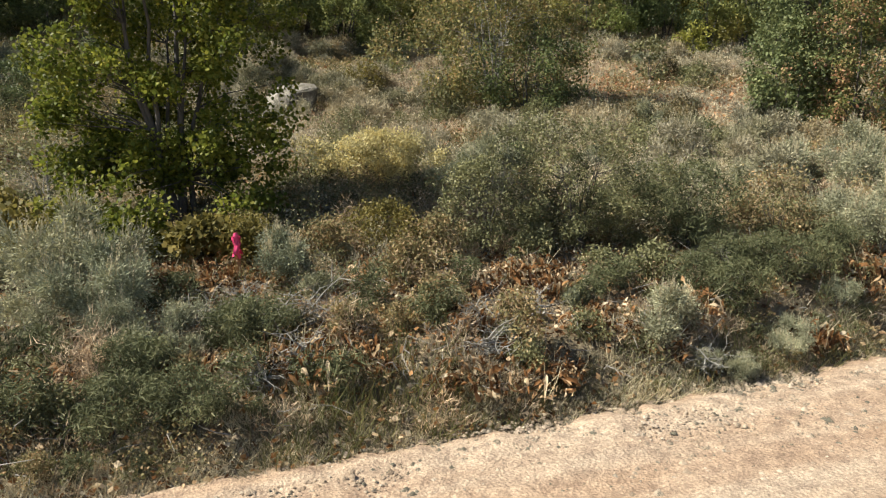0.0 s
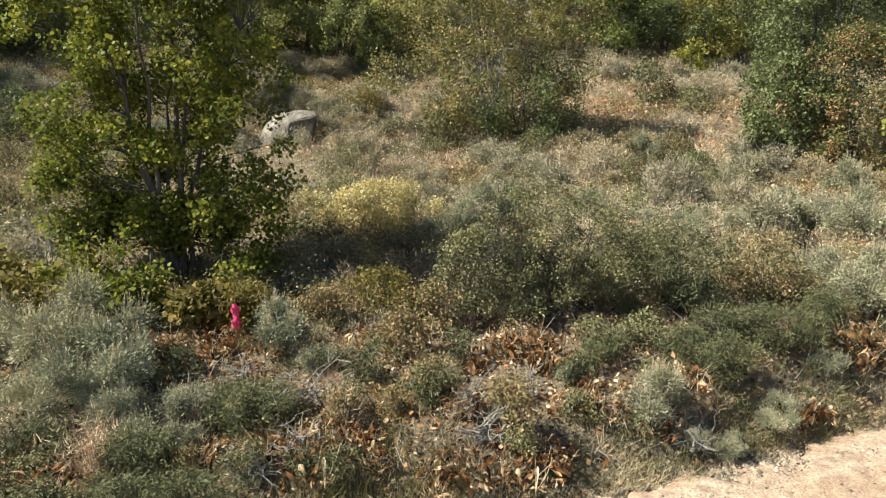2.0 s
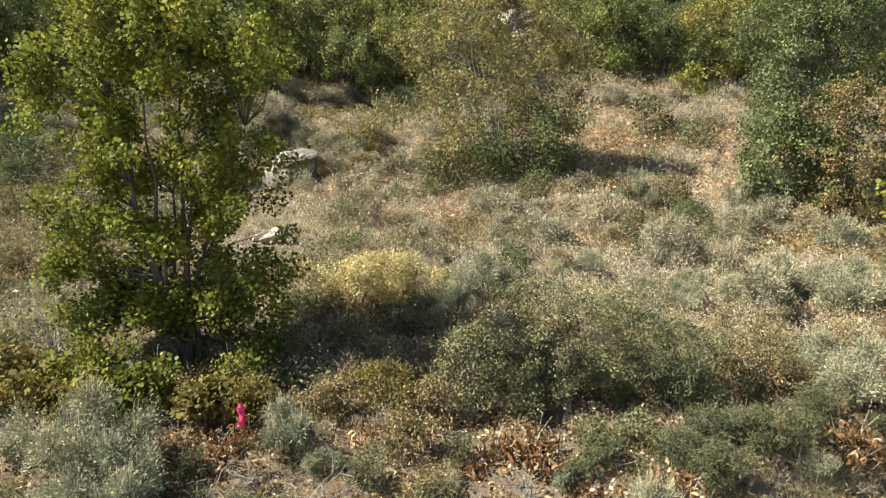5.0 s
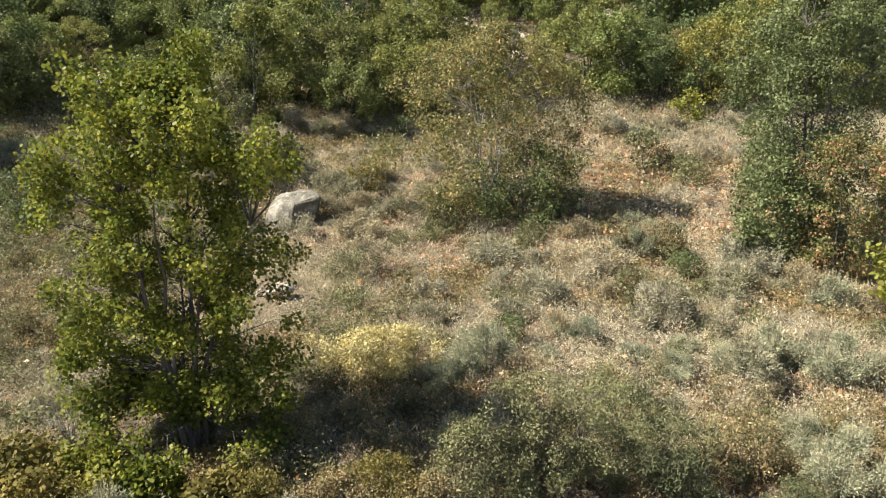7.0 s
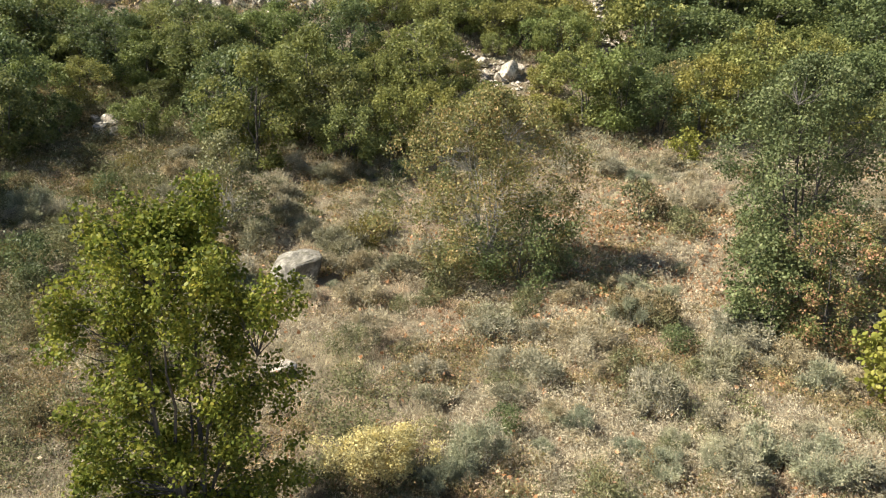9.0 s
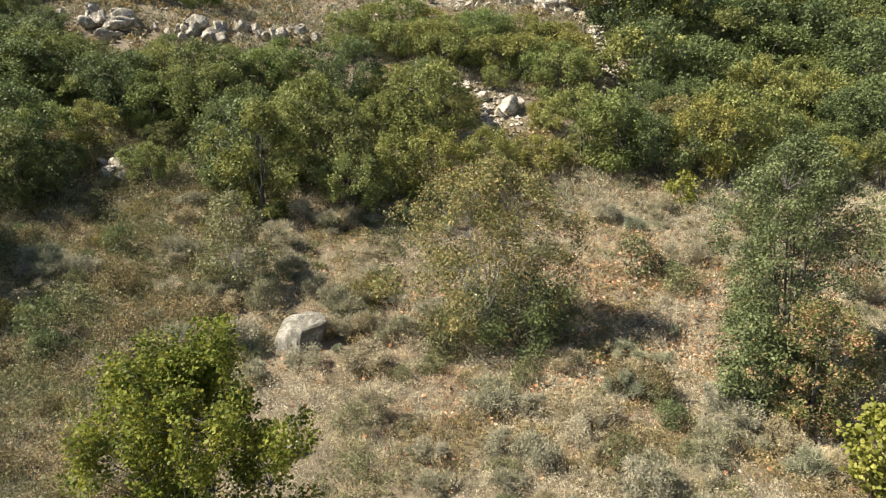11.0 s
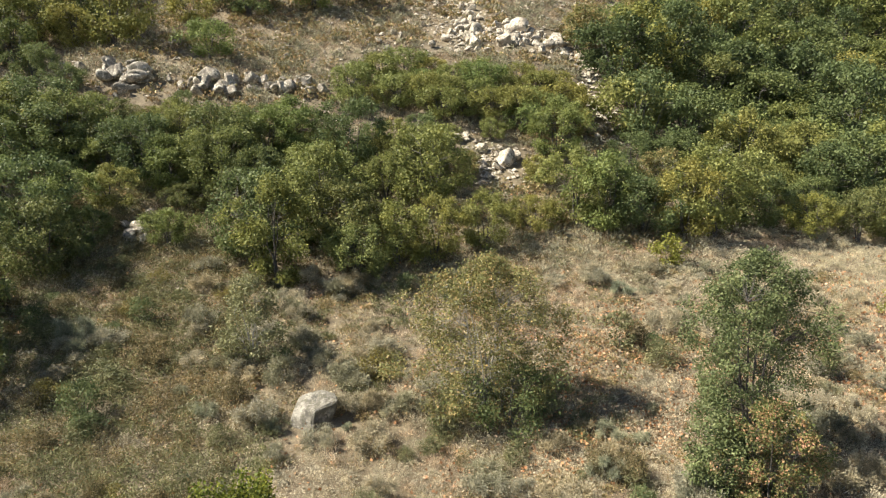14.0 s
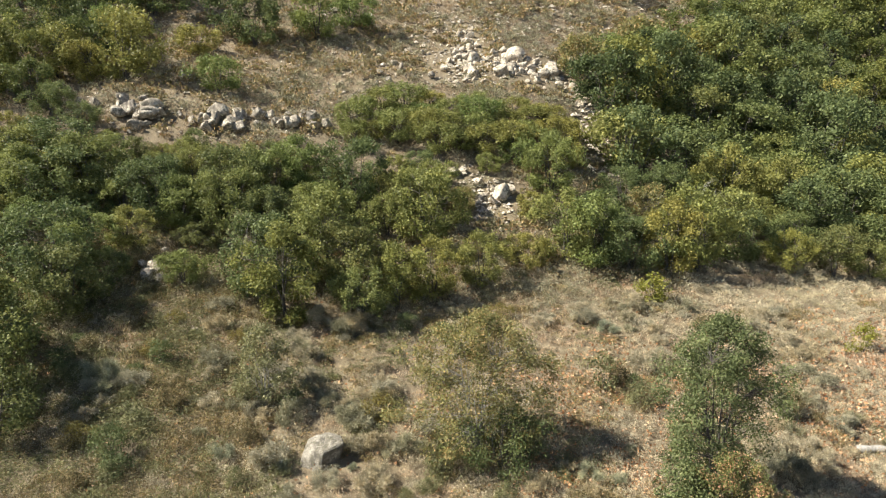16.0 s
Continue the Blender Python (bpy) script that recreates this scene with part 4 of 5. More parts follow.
clumps = [broad_clump(401, 110, 0.14), broad_clump(403, 90, 0.16), broad_clump(405, 130, 0.115)]
CLUMPS = [(-2.75, 8.45, 0.9), (-2.25, 7.9, 0.6), (-2.84, 8.11, 1.1), (-2.26, 7.48, 0.6), (-1.12, 6.41, 1.2), (-1.13, 6.01, 1.1), (-0.74, 6.1, 1.0), (-0.52, 5.99, 0.8), (-1.55, 6.15, 0.9), (-2.32, 6.06, 0.9), (0.43, 7.89, 0.9), (1.12, 8.21, 1.1), (1.31, 7.91, 1.1),
          (0.72, 6.53, 1.1), (0.93, 6.29, 1.0), (1.17, 6.43, 0.8), (1.88, 7.02, 1.0), (1.52, 7.11, 0.8), (4.07, 7.55, 1.0), (4.41, 7.65, 1.0), (5.25, 8.45, 1.2), (5.36, 8.37, 1.0), (-3.35, 5.89, 0.9), (-3.37, 5.5, 0.9), (-3.73, 5.95, 0.8), (-2.95, 5.57, 0.8),
          (0.29, 6.12, 1.0), (0.26, 6.91, 1.0), (-0.02, 6.04, 0.8), (2.73, 7.53, 1.0), (2.31, 6.93, 0.8), (-0.43, 9.28, 0.9), (-0.9, 8.54, 0.8), (0.73, 8.17, 1.0), (-3.11, 8.71, 1.1), (-3.34, 8.34, 0.9), (-2.2, 8.5, 0.8), (1.76, 7.49, 0.8),
          (6.1, 9.5, 1.2), (6.5, 9.9, 1.1), (1.0, 11.5, 0.9), (0.6, 11.2, 0.9), (7.6, 11.2, 1.0), (-2.1, 10.1, 0.9), (-1.6, 9.6, 0.8), (1.4, 8.0, 1.0)]
r = np.random.default_rng(77)
for k in range(26):
    u, v = r.uniform(-5, 8.5), r.uniform(0.5, 3.4)
    CLUMPS.append((u * ex - v * ey, 5.42 + u * ey + v * ex, r.uniform(0.45, 0.85)))
for k, (x, y, s) in enumerate(CLUMPS):
    m = pose(x, y, gz(x, y) - 0.01, 0, 0, 77 * k) @ Matrix.Diagonal((s, s, s, 1))
    if k < 3:
        clumps[k].matrix_basis = m
    else:
        copy_thing(clumps[k % 3], m)

# ---- the woods of the slope ----
hill_kinds = []
SCRUB = [(M_HILLOAK, 2.4, 3.9, "dark green scrub oak on the slope"), (M_HILLOAK, 2.7, 3.5, "dense green scrub oak on the slope"), (M_HILLOAK, 2.0, 4.6, "upright green scrub oak on the slope"),
         (M_HILLYEL, 2.5, 2.7, "yellow-green maple scrub on the slope"), (M_HILLYEL, 2.2, 3.7, "yellow-green maple scrub on the slope"), (M_TURNING, 2.1, 3.2, "rusty half-bare scrub oak on the slope")]
for k in range(12):
    mat, wide, high, label = SCRUB[k % 6]
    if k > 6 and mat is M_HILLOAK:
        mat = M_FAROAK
    n, per, clump, leaf = (120, 78, 0.38, 0.12) if k < 6 else (95, 56, 0.42, 0.145)
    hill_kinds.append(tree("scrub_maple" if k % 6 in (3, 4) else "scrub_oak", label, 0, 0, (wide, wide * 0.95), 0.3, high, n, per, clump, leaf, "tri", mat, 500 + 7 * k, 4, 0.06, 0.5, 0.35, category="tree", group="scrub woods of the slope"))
hill_used = [False] * 12
hill_spots = []
KIND_SIZE = (1.5, 0.95, 1.35, 0.75, 1.25, 0.95, 1.7, 1.5, 1.1, 1.5, 1.4, 1.5)


def put_tree(kind, x, y, s, tall=1.0):
    hill_spots.append((x, y))
    kind += 6 * (y > 53)
    s *= KIND_SIZE[kind]
    m = pose(x, y, gz(x, y) - 0.05, 0, 0, (x * 71 + y * 113) % 360) @ Matrix.Diagonal((s, s, s * tall, 1))
    if hill_used[kind]:
        copy_thing(hill_kinds[kind], m @ Matrix.Diagonal((*hill_kinds[kind].scale, 1)).inverted())
    else:
        hill_kinds[kind].matrix_basis = m
        hill_used[kind] = True


FRONT_WOODS = [(-21.0, 26.8, 2, 1.0), (-23.0, 28.2, 0, 1.0), (-19.6, 24.2, 0, 0.7), (-20.8, 33.2, 0, 0.75), (-22.5, 35.0, 0, 0.95), (-15.6, 36.8, 3, 1.0), (-8.8, 33.8, 2, 0.95), (-10.2, 36.0, 0, 0.9), (-5.2, 37.0, 1, 1.35), (-4.6, 34.2, 1, 1.0),
               (-2.6, 36.0, 0, 0.66), (-7.0, 37.5, 2, 1.0), (-0.5, 37.2, 4, 0.8), (2.4, 38.6, 4, 0.75), (5.5, 41.0, 3, 1.1), (10.2, 41.6, 4, 1.05), (8.4, 42.2, 4, 1.0), (12.6, 41.4, 1, 1.2)]
BACK_WOODS = [(-31.0, 52.0, 1, 0.9), (-33.5, 54.0, 1, 0.7), (-31.5, 59.5, 4, 0.75), (-33.0, 62.5, 1, 0.9), (-29.0, 64.0, 0, 0.6), (-36.0, 58.0, 0, 0.7), (-28.0, 50.6, 1, 0.8), (15.4, 42.0, 4, 1.05), (17.6, 42.6, 0, 1.0), (15.9, 49.1, 5, 1.0), (3.7, 52.2, 3, 0.8), (18.0, 60.7, 3, 1.0), (16.0, 58.0, 3, 1.3), (15.0, 74.2, 5, 1.0), (18.5, 75.5, 4, 1.0), (22.5, 79.5, 5, 1.4), (-19.8, 72.0, 0, 1.0), (-22.4, 73.5, 1, 1.0),
              (-13.7, 74.3, 4, 1.25), (-10.4, 78.5, 3, 1.0), (-19.8, 58.8, 3, 0.8), (-24.4, 67.6, 3, 0.8), (26.0, 112.0, 1, 1.4), (1.5, 46.5, 5, 0.7), (6.8, 47.0, 3, 1.0), (8.5, 50.5, 4, 1.0)]
for x, y, k, s in FRONT_WOODS + BACK_WOODS:
    put_tree(k, x, y, s)


def scatter_woods(n, inside, kinds, size, gap, seed, box):
    r = np.random.default_rng(seed)
    made = tries = 0
    while made < n and tries < 20000:
        tries += 1
        x, y = r.uniform(box[0], box[1]), r.uniform(box[2], box[3])
        if abs(x) > 0.65 * (y + 5) + 5 or not inside(x, y):
            continue
        if min(math.hypot(x - a, y - b) for a, b in hill_spots) < gap * (0.8 + y / 200):
            continue
        put_tree(kinds[int(r.integers(0, len(kinds)))], x, y, r.uniform(*size) * (0.85 + y / 260) * (0.72 if r.random() < 0.25 else 1.0), r.uniform(0.75, 1.08))
        made += 1


scatter_woods(46, lambda x, y: y > 42.0 and y < 48.0 + 0.04 * x, [0, 1, 0, 1, 1, 4], (0.72, 0.98), 1.8, 1, (-36, 0.5, 41, 53))
scatter_woods(22, lambda x, y: y < 50.6 + 0.03 * x, [0, 1, 1, 4], (0.42, 0.56), 1.6, 12, (-38, -1, 47.5, 51))
scatter_woods(16, lambda x, y: x < -19.5 or y > 40, [0, 1, 1, 4], (0.6, 0.9), 2.4, 2, (-32, -4, 33, 43))
scatter_woods(30, lambda x, y: True, [3, 3, 3, 3], (0.48, 0.7), 1.5, 3, (-7.5, 11.5, 53.5, 59.5))
scatter_woods(22, lambda x, y: x < -27.5 - (y - 55) * 0.15 and not (x > -36 and 50.5 < y < 58), [0, 4, 4, 2], (0.9, 1.25), 2.3, 4, (-48, -26, 46, 84))
scatter_woods(34, lambda x, y: x > 9 + max(0, y - 44) * 0.55, [0, 1, 1, 4, 0], (0.9, 1.2), 2.2, 5, (9, 46, 42.5, 56))
scatter_woods(64, lambda x, y: x > 16 + max(0, y - 72) * 0.72, [0, 1, 1, 2, 1, 0, 4], (0.95, 1.25), 2.5, 6, (16, 62, 55, 86))
scatter_woods(44, lambda x, y: x > 17 + (y - 72) * 0.7, [0, 1, 1, 1, 0, 2], (1.1, 1.5), 3.2, 7, (25, 90, 84, 125))
scatter_woods(9, lambda x, y: True, [0, 1, 4], (0.7, 1.2), 5.0, 8, (-45, 20, 88, 125))


# ---- ground cover too fine to count ----
def cover(n, seed, lo, hi, power=1.0, wide=0.66):
    """Random places over the part of the slope between two distances, denser nearby."""
    r = np.random.default_rng(seed)
    y = lo + (hi - lo) * r.random(n) ** power
    x = r.uniform(-1, 1, n) * (wide * (y + 5) + 2.5)
    keep = from_edge(x, y) > 0.12
    return x[keep], y[keep]


def tufts(x, y, blades, height, lean, width, seed, spread=0.05):
    r = np.random.default_rng(seed)
    idx = np.repeat(np.arange(len(x)), blades)
    ox, oy = r.normal(0, spread, len(idx)), r.normal(0, spread, len(idx))
    at = np.stack([x[idx] + ox, y[idx] + oy, ground_z(x, y)[idx] - 0.02], -1)
    along = np.stack([r.normal(0, lean, len(idx)) + ox * 3, r.normal(0, lean, len(idx)) + oy * 3, np.ones(len(idx))], -1)
    h = np.broadcast_to(height, len(x))[idx] * r.uniform(0.5, 1.25, len(idx))
    return leaves(at, along, h, "spike", width)


def clumps_of(x, y, per, radius, height, leaf, outline, seed, width=1.0, lift=0.7):
    """Low domes of leaves, coarser where the slope is farther up."""
    r = np.random.default_rng(seed)
    idx = np.repeat(np.arange(len(x)), per)
    far = (np.maximum(y, 8) / 13) ** 0.6
    size = 0.5 + r.gamma(2.2, 0.25, len(x))
    w, d = r.uniform(0, 6.283, len(idx)), np.sqrt(r.random(len(idx)))
    rad, hgt = (radius * size)[idx], (height * size)[idx]
    ox, oy = d * np.cos(w), d * np.sin(w)
    at = np.stack([x[idx] + ox * rad, y[idx] + oy * rad, ground_z(x, y)[idx] + hgt * np.sqrt(np.maximum(0, 1.02 - d * d)) * r.uniform(0.3, 1.0, len(idx))], -1)
    along = np.stack([ox * 0.8 + r.normal(0, 0.45, len(idx)), oy * 0.8 + r.normal(0, 0.45, len(idx)), lift + r.normal(0, 0.4, len(idx))], -1)
    return leaves(at, along, leaf * far[idx] * r.uniform(0.6, 1.4, len(idx)), outline, width)


def patch(x, y, size, seed, least, tilt=0.0):
    return soft_noise(x, y, size, seed) * 0.7 + soft_noise(x, y, size * 0.35, seed + 1) * 0.3 + tilt * x > least


x, y = cover(14000, 1, 7, 46, 1.5)
k = np.random.default_rng(12).random(len(x)) < np.clip(1 + (x + 4) * 0.09, 0.25, 1)
x, y = x[k], y[k]
h = (0.1 + 0.16 * soft_noise(x, y, 2.0, 33)) * (np.maximum(y, 8) / 13) ** 0.25
stuff("dry_grass", [(*tufts(x, y, 11, h * 0.85, 0.8, 0.055, 2, 0.1), 0)], [M_STRAW], "straw-coloured dry grass over the meadow", "grass")


def mosaic(x, y, kinds, size, seed):
    """For each place the kind of plant whose patch is strongest there."""
    r = np.random.default_rng(seed)
    f = [soft_noise(x, y, size, seed + 3 * k) + 0.6 * soft_noise(x, y, size * 0.3, seed + 3 * k + 1) + r.normal(0, 0.09, len(x)) + bias(x, y) for k, bias in enumerate(kinds)]
    return np.argmax(np.stack(f), 0)


x, y = cover(15000, 3, 9.5, 46, 1.35)
k = open_ground(x, y)
x, y = x[k], y[k]


def spot(x, y, cx, cy, size):
    """One at a centre, falling off to nothing."""
    return np.exp(-((x - cx) ** 2 + (y - cy) ** 2) / size ** 2)


which = mosaic(x, y, [lambda x, y: 0.13 + 0.006 * x + 0.3 * spot(x, y, 5.5, 13.5, 3) + 0.2 * spot(x, y, 1.0, 13.0, 1.5) + 0.25 * spot(x, y, 7, 22, 2.2) + 0.2 * spot(x, y, -10, 23, 3), lambda x, y: 0.06, lambda x, y: 0.04 + 0.004 * x, lambda x, y: 0.05 - 0.02 * x, lambda x, y: 0.12 - 0.008 * x + 0.35 * spot(x, y, 3, 19, 2.8) + 0.3 * spot(x, y, -3, 21, 2.0) + 0.25 * spot(x, y, 1, 15.5, 1.5)], 2.2, 31)
for k, (name, mat, per, rad, tall, leaf, outline, width, lift, label) in enumerate([
        ("low_sage_scrub", M_SAGE, 105, 0.27, 0.36, 0.05, "spike", 0.3, 0.45, "low grey sage scrub between the grasses"),
        ("bunch_grass", M_STRAW, 85, 0.26, 0.26, 0.075, "spike", 0.13, 0.9, "dry tan bunch grass in the meadow"),
        ("pale_seed_grass", M_SEED, 75, 0.22, 0.32, 0.075, "spike", 0.13, 1.2, "pale bunches of seeding grass"),
        ("green_herbs", M_SHRUB, 85, 0.3, 0.4, 0.044, "tri", 1.1, 0.5, "dull green low shrubs among the grass"),
        ("meadow_forbs", M_FORB, 85, 0.28, 0.34, 0.042, "tri", 1.1, 0.5, "olive and russet low herbs among the grass")]):
    p = which == k
    stuff(name, [(*clumps_of(x[p], y[p], per, rad * (y[p] / 14) ** 0.35, tall, leaf, outline, 40 + k, width, lift), 0)], [mat], label, "plants")
r = np.random.default_rng(17)
n = 4300
y = 13 + 37 * r.random(n) ** 0.9
x = -(0.66 * (y + 5) + 3) + r.random(n) * (0.66 * (y + 5) - 2.5 - 0.1 * y)
k = open_ground(x, y) & (np.hypot(x + 3.9, y - 10) > 3)
x, y = x[k], y[k]
which = mosaic(x, y, [lambda x, y: 0.1, lambda x, y: 0.08, lambda x, y: 0.03], 1.4, 131)
for k, (name, mat, leaf, outline, width, lift, label) in enumerate([
        ("olive_herbs", M_SHRUB, 0.046, "tri", 1.1, 0.5, "olive green herbs matted over the shaded slope"), ("brown_herbs", M_WEED, 0.044, "tri", 1.1, 0.5, "brown and olive weeds matted over the slope"),
        ("grey_herbs", M_SAGE, 0.05, "spike", 0.3, 0.45, "low grey sage on the brushy slope")]):
    p = which == k
    stuff(name, [(*clumps_of(x[p], y[p], 70, 0.38 * (y[p] / 16) ** 0.35, 0.56, leaf, outline, 140 + k, width, lift), 0)], [mat], label, "plants")
x, y = cover(95000, 7, 6, 46, 1.0)
LITTER = [(8.0, 23.0, 2.2), (6.6, 28.5, 3.6), (4.6, 22.0, 2.6), (20.0, 27.5, 7.0), (12.5, 27.0, 4.0), (0.8, 19.5, 1.5), (14.0, 30.5, 3.0), (-0.5, 25.5, 1.8), (9.0, 31.0, 2.5), (5.5, 25.5, 1.6), (24.0, 33.0, 4.0), (1.2, 11.4, 1.0)]
near = np.max([1.2 - np.hypot(x - a, y - b) / c for a, b, c in LITTER], 0)
r = np.random.default_rng(6)
k = (near + 0.5 * (soft_noise(x, y, 1.2, 45) - 0.5) > r.uniform(0.05, 1.0, len(x))) | (r.random(len(x)) < 0.05)
k &= y > 9
x, y = x[k], y[k]
r = np.random.default_rng(8)
at = np.stack([x, y, ground_z(x, y) + r.uniform(0.02, 0.3, len(x))], -1)
along = np.stack([r.normal(size=len(x)), r.normal(size=len(x)), r.normal(0, 0.3, len(x))], -1)
stuff("fallen_leaves", [(*leaves(at, along, r.uniform(0.07, 0.15, len(x)) * (y / 18) ** 0.4, "diamond", 1.4), 0)], [M_DRYLEAF], "fallen orange-brown oak leaves on the grass", "leaves")
# the bank beside the road: greener grass, herbs and dead twigs
r = np.random.default_rng(9)
n = 800
u, v = r.uniform(-1.5, 12, n), np.abs(r.normal(0, 0.6, n)) + 0.05
x, y = u * ex - v * ey, 5.42 + u * ey + v * ex
stuff("bank_grass", [(*tufts(x, y, 14, 0.12 + 0.26 * soft_noise(x, y, 0.8, 51), 0.5, 0.03, 10, 0.06), 0)], [M_GREENGRASS], "green and yellowing grass on the road bank", "grass")
n = 2300
u, v = r.uniform(-5, 12, n), np.abs(r.normal(0.15, 0.42, n)) + 0.03
x, y = u * ex - v * ey, 5.42 + u * ey + v * ex
k = patch(x, y, 0.7, 83, 0.4, 0.02)
x, y = x[k], y[k]
stuff("edge_grass", [(*tufts(x, y, 22, 0.07 + 0.15 * soft_noise(x, y, 0.6, 53), 0.75, 0.035, 11, 0.06), 0)], [M_SEED], "short pale dry grass along the road's edge", "grass")
n = 2100
u, v = r.uniform(-8, 14, n), 0.2 + 5.6 * r.random(n)
x, y = u * ex - v * ey, 5.42 + u * ey + v * ex
k = (y < 12.5) & (y > 4) & (np.hypot(x + 2.38, y - 7.95) > 0.42) & patch(x, y, 0.8, 81, 0.35)
x, y = x[k], y[k]
which = mosaic(x, y, [lambda x, y: 0.08, lambda x, y: 0.05, lambda x, y: 0.1, lambda x, y: 0.0, lambda x, y: 0.08], 1.3, 91)
for k, (name, mat, leaf, outline, width, lift, label) in enumerate([
        ("bank_herbs", M_SHRUB, 0.036, "tri", 1.1, 0.5, "tangled olive green herbs on the road bank"), ("bank_brush", M_RABBIT, 0.06, "spike", 0.2, 1.0, "fine green brush tangled on the road bank"),
        ("bank_weeds", M_FORB, 0.036, "tri", 1.1, 0.5, "russet and yellow weeds on the road bank"), ("bank_sage", M_SAGE, 0.06, "spike", 0.22, 1.1, "small grey sage plants on the road bank"),
        ("bank_straw", M_STRAW, 0.12, "spike", 0.07, 0.7, "dry straw between the plants of the bank")]):
    p = which == k
    a, b = x[p], y[p]
    tall = (0.05 + 0.75 * soft_noise(a, b, 0.6, 7 + k) ** 2.2) * np.clip(from_edge(a, b) / 0.9, 0.4, 1)
    stuff(name, [(*clumps_of(a, b, 180, 0.165, tall, leaf, outline, 50 + k, width, lift), 0)], [mat], label, "plants")
n = 22000
u, v = r.uniform(-7, 13, n), 0.05 + 4.5 * r.random(n)
x, y = u * ex - v * ey, 5.42 + u * ey + v * ex
at = np.stack([x, y, ground_z(x, y) + r.uniform(0.005, 0.09, n)], -1)
along = np.stack([r.normal(size=n), r.normal(size=n), r.normal(0, 0.4, n)], -1)
stuff("bank_litter", [(*leaves(at, along, r.uniform(0.03, 0.085, n), "diamond", 1.1), 0)], [M_MULE], "dead brown and tan leaf litter on the road bank", "leaves")
n = 1000
u, v = r.uniform(-6, 12, n), 0.4 + 3.2 * r.random(n) ** 1.3
x, y = u * ex - v * ey, 5.42 + u * ey + v * ex
sticks = []
for px, py in zip(x, y):
    d = unit(np.array([r.normal(), r.normal(), r.normal(0.1, 0.3)])) * r.uniform(0.08, 0.36)
    p0 = np.array([px, py, gz(px, py) + r.uniform(0.0, 0.14)])
    sticks.append(tube(np.array([p0, p0 + d * 0.5 + r.normal(size=3) * 0.05, p0 + d]), np.array([0.006, 0.0045, 0.002]), 3))
stuff("dead_twigs", [(*joined(sticks), 0)], [M_TWIG], "bleached dead twigs tangled on the bank", "twigs")


def dead_brush(x, y, size, seed):
    """A tangle of bleached dead branches lying on the bank."""
    r = np.random.default_rng(seed)
    ob = thing("dead_brush", "tangle of bleached grey dead branches on the bank", "brush", "dead brush on the bank", at=pose(x, y, gz(x, y)))
    for k in range(16):
        w = r.normal(0.3, 0.7) + (math.pi if k % 2 else 0)
        long = size * r.uniform(0.25, 0.6)
        t = np.linspace(0, 1, 6)
        p = np.stack([np.cos(w) * long * (t - 0.3), np.sin(w) * long * (t - 0.3), 0.03 + r.uniform(0, 0.16) + size * r.uniform(0.0, 0.3) * t], -1)
        p[1:] += np.cumsum(r.normal(0, 0.035 * size, (5, 3)), 0)
        p[:, 2] = np.maximum(p[:, 2], 0.015)
        thick = r.uniform(0.005, 0.012) * (0.7 + 0.3 * size)
        twigs = [tube(p, thick * (1.05 - 0.8 * t), 4)]
        for j in (2, 3, 4):
            q = p[j] + np.cumsum(r.normal(0, 0.05 * size, (4, 3)), 0) + np.linspace(0, 1, 4)[:, None] * r.normal(0, 0.1, 3) * size
            q[0] = p[j]
            q[:, 2] = np.maximum(q[:, 2], 0.015)
            twigs.append(tube(q, thick * 0.5 * np.linspace(1, 0.3, 4), 3))
        part("branch", [(*joined(twigs), 0)], [M_BLEACHED], ob)


for k, (x, y, size) in enumerate([(-1.36, 6.95, 1.3), (0.32, 6.85, 1.0), (-1.29, 6.05, 0.9), (2.72, 6.85, 0.8), (-2.32, 6.98, 0.9), (-1.59, 5.75, 0.7), (0.46, 6.45, 0.8), (3.73, 8.5, 1.0), (-2.2, 7.6, 0.7), (1.0, 7.3, 0.7)]):
    dead_brush(x, y, size, 700 + k)
# the far slope: coarse grass clumps
def off_rocks(x, y, r):
    """Leaves most of the scree, the ledges and the gully free of plants."""
    bare = ((x > -2) & (x < 14) & (np.abs(y - 70 - 0.17 * x) < 5)) | ((np.abs(x - 2.3) < 2.5) & (y > 68) & (y < 84))
    bare |= (np.abs(x - 13.8) < 1.6) & (y > 55) & (y < 70) | ((np.abs(x - 3.2) < 2.4) & (np.abs(y - 49.2) < 3))
    return ~bare | (r.random(len(x)) < 0.15)


x, y = cover(25000, 13, 36, 140, 1.0, 0.7)
k = (x < 16 + np.maximum(0, y - 60) * 0.8) & (y > 50 - 14 * (x > -4)) & off_rocks(x, y, r)
x, y = x[k], y[k]
stuff("slope_grass", [(*clumps_of(x, y, 20, 0.36, 0.22 + 0.3 * soft_noise(x, y, 4, 61), 0.085, "spike", 14, 0.2, 0.8), 0)], [M_SLOPE], "coarse dry grass clumps on the upper slope", "grass")
x, y = cover(12500, 15, 36, 140, 1.0, 0.7)
k = patch(x, y, 4, 63, 0.37) & off_rocks(x, y, r) & (x < 16 + np.maximum(0, y - 60) * 0.8)
x, y = x[k], y[k]
stuff("slope_scrub", [(*clumps_of(x, y, 64, 0.5, 0.6, 0.085, "spike", 16, 0.26, 0.5), 0)], [M_SAGE], "low grey brush on the upper slope", "scrub")
x, y = cover(8000, 19, 40, 140, 1.0, 0.7)
k = patch(x, y, 4, 73, 0.42) & off_rocks(x, y, r) & (x < 14 + np.maximum(0, y - 60) * 0.8)
x, y = x[k], y[k]
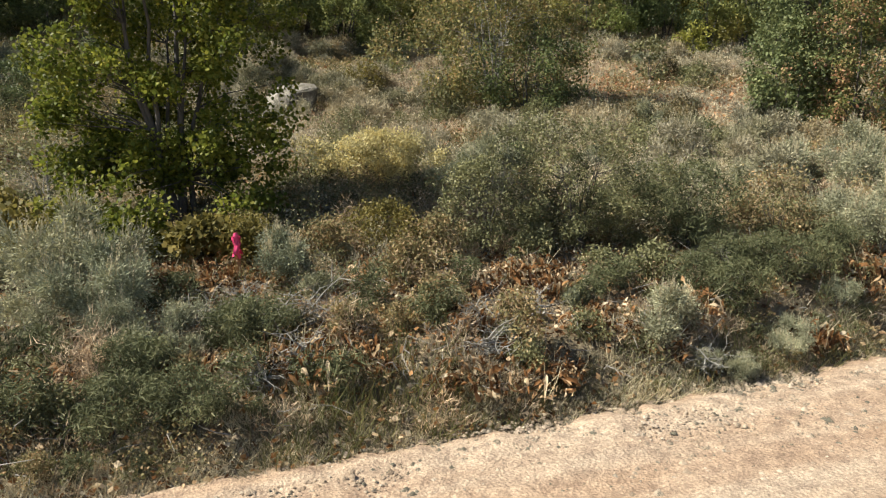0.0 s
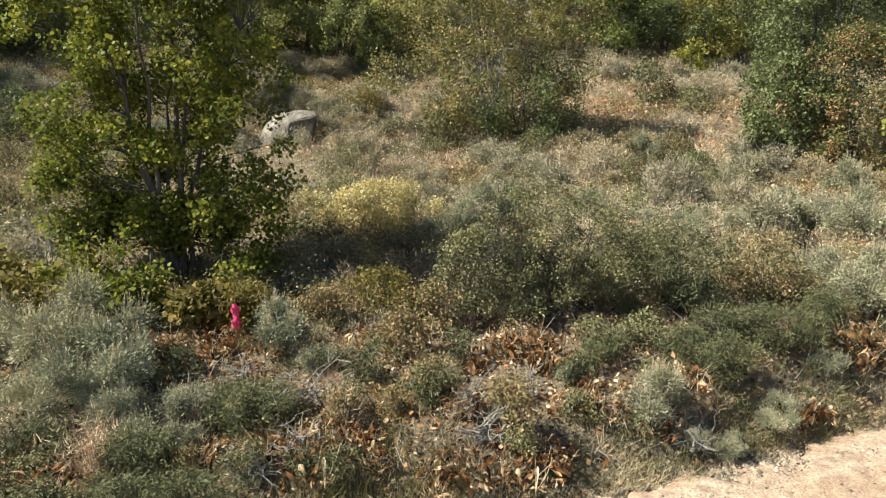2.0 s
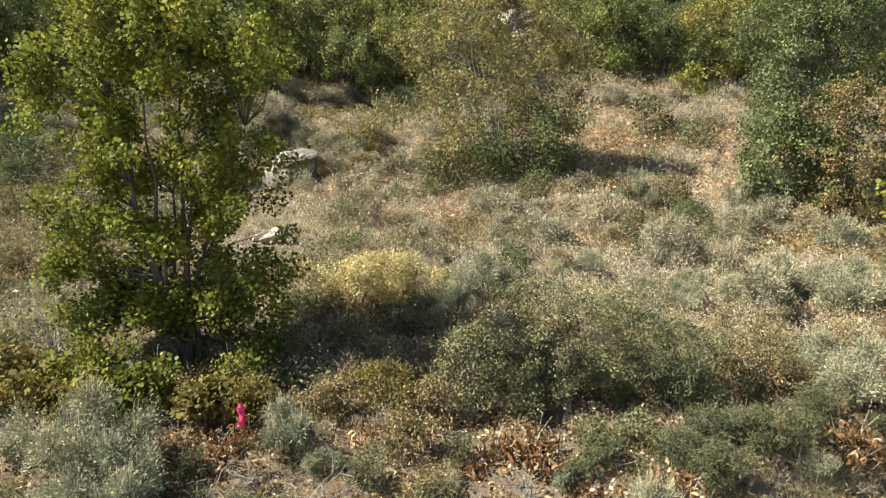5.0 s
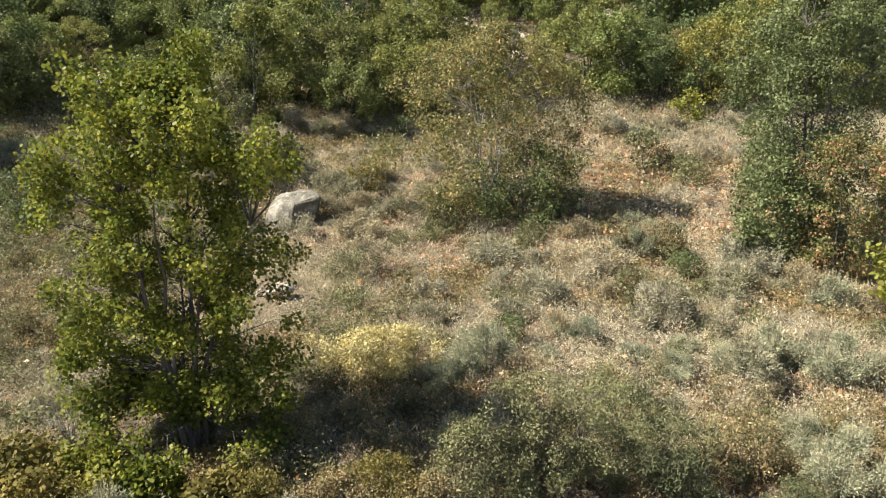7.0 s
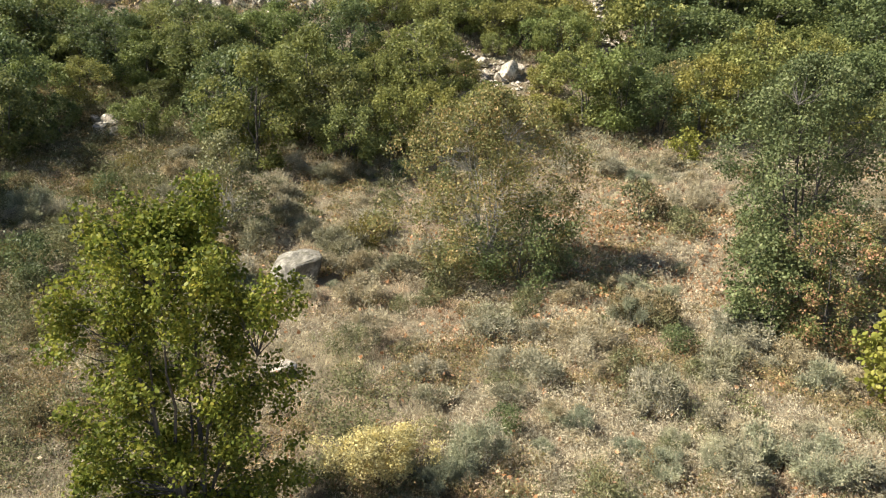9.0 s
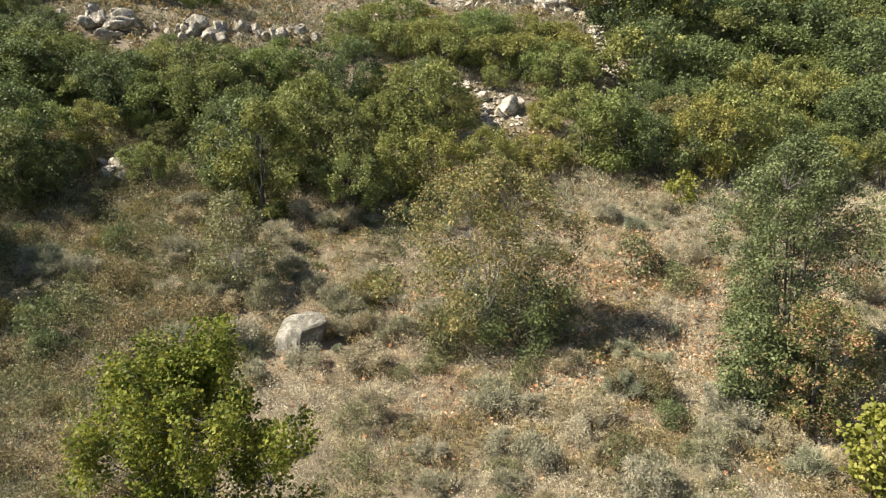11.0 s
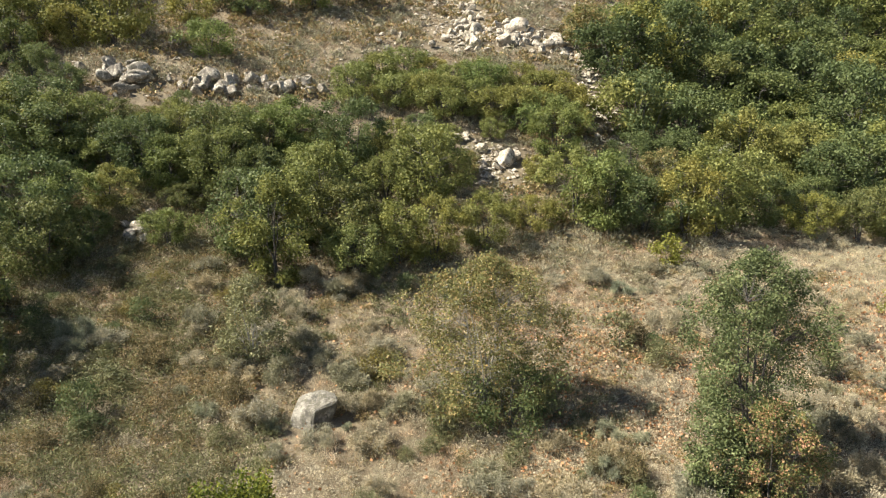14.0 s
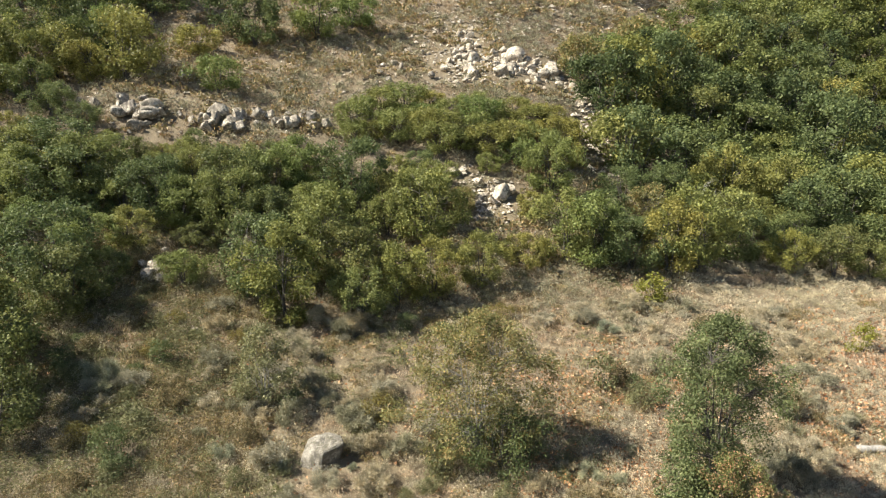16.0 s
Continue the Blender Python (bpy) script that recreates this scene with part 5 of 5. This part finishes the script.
stuff("slope_weeds", [(*clumps_of(x, y, 44, 0.55, 0.5, 0.1, "tri", 20, 1.1, 0.5), 0)], [M_FORB], "russet and olive weeds on the upper slope", "herbs")


# ---- survey stake ----
def survey_stake(x, y):
    wood, nt, p = material("stake_wood")
    n = noise_node(nt, 20, 5, 0.6, stretch=(1, 1, 0.1))
    nt.links.new(ramp(nt, n, [(0.3, (0.3, 0.15, 0.06)), (0.7, (0.46, 0.27, 0.12))]), p.inputs["Base Color"])
    p.inputs["Roughness"].default_value = 0.8
    pink, nt, p = material("pink_flagging")
    n = noise_node(nt, 30, 3)
    nt.links.new(ramp(nt, n, [(0.3, (0.8, 0.04, 0.16)), (0.7, (0.95, 0.1, 0.25))]), p.inputs["Base Color"])
    p.inputs["Roughness"].default_value = 0.4
    ob = thing("survey_stake", "thin wooden survey stake with a pink ribbon in dry leaves", "stake", at=pose(x, y, gz(x, y) - 0.18, 0, -3, 8))
    bm = bmesh.new()
    bmesh.ops.create_cube(bm, size=1, matrix=Matrix.Translation((0, 0, 0.31)) @ Matrix.Diagonal((0.05, 0.024, 0.86, 1)))
    bmesh.ops.bevel(bm, geom=bm.edges[:], offset=0.003, segments=1, affect="EDGES")
    me = bpy.data.meshes.new("shaft")
    bm.to_mesh(me)
    bm.free()
    me.materials.append(wood)
    shaft = new("shaft", me)
    shaft.parent = ob
    tagged(shaft, "weathered brown wooden shaft")
    r = np.random.default_rng(4)
    strips = []
    for k in range(7):
        w = k * 0.9
        t = np.linspace(0, 1, 8)
        wob = 0.014 * np.sin(t * 7 + k)
        mid = np.stack([math.cos(w) * (0.026 + 0.03 * t * (1 - 0.5 * t)) + wob, math.sin(w) * (0.022 + 0.03 * t) + wob, 0.75 - t * r.uniform(0.17, 0.3)], -1)
        side = np.array([-math.sin(w + 0.3), math.cos(w + 0.3), 0.1]) * 0.02
        V = np.stack([mid - side, mid + side], 1).reshape(-1, 3)
        F = np.array([(2 * i, 2 * i + 1, 2 * i + 3, 2 * i + 2) for i in range(7)])
        strips.append((V, F))
    knot = tube(np.array([(0, 0, 0.71), (0, 0, 0.73), (0, 0, 0.755), (0, 0, 0.79)]), np.array([0.03, 0.038, 0.034, 0.022]), 8)
    part("ribbon", [(*joined(strips + [knot]), 0)], [pink], ob, "bright pink plastic flagging ribbon")
    return ob


survey_stake(-2.48, 8.42)


def fallen_log(x, y):
    ob = thing("fallen_log", "short bleached grey log lying in the leaves", "log", at=pose(x, y, gz(x, y) + 0.12, 0, 0, -8))
    t = np.linspace(-0.75, 0.75, 9)
    p = np.stack([t, 0.04 * np.sin(t * 4), 0.02 * np.cos(t * 3)], -1)
    V, F = tube(p, 0.17 + 0.02 * np.sin(t * 9), 10)
    part("trunk", [(V, F, 0), (V[:10], np.arange(10)[None, ::-1], 0), (V[-10:], np.arange(10)[None], 0)], [M_TWIG], ob, "", True)


fallen_log(18.9, 23.8)
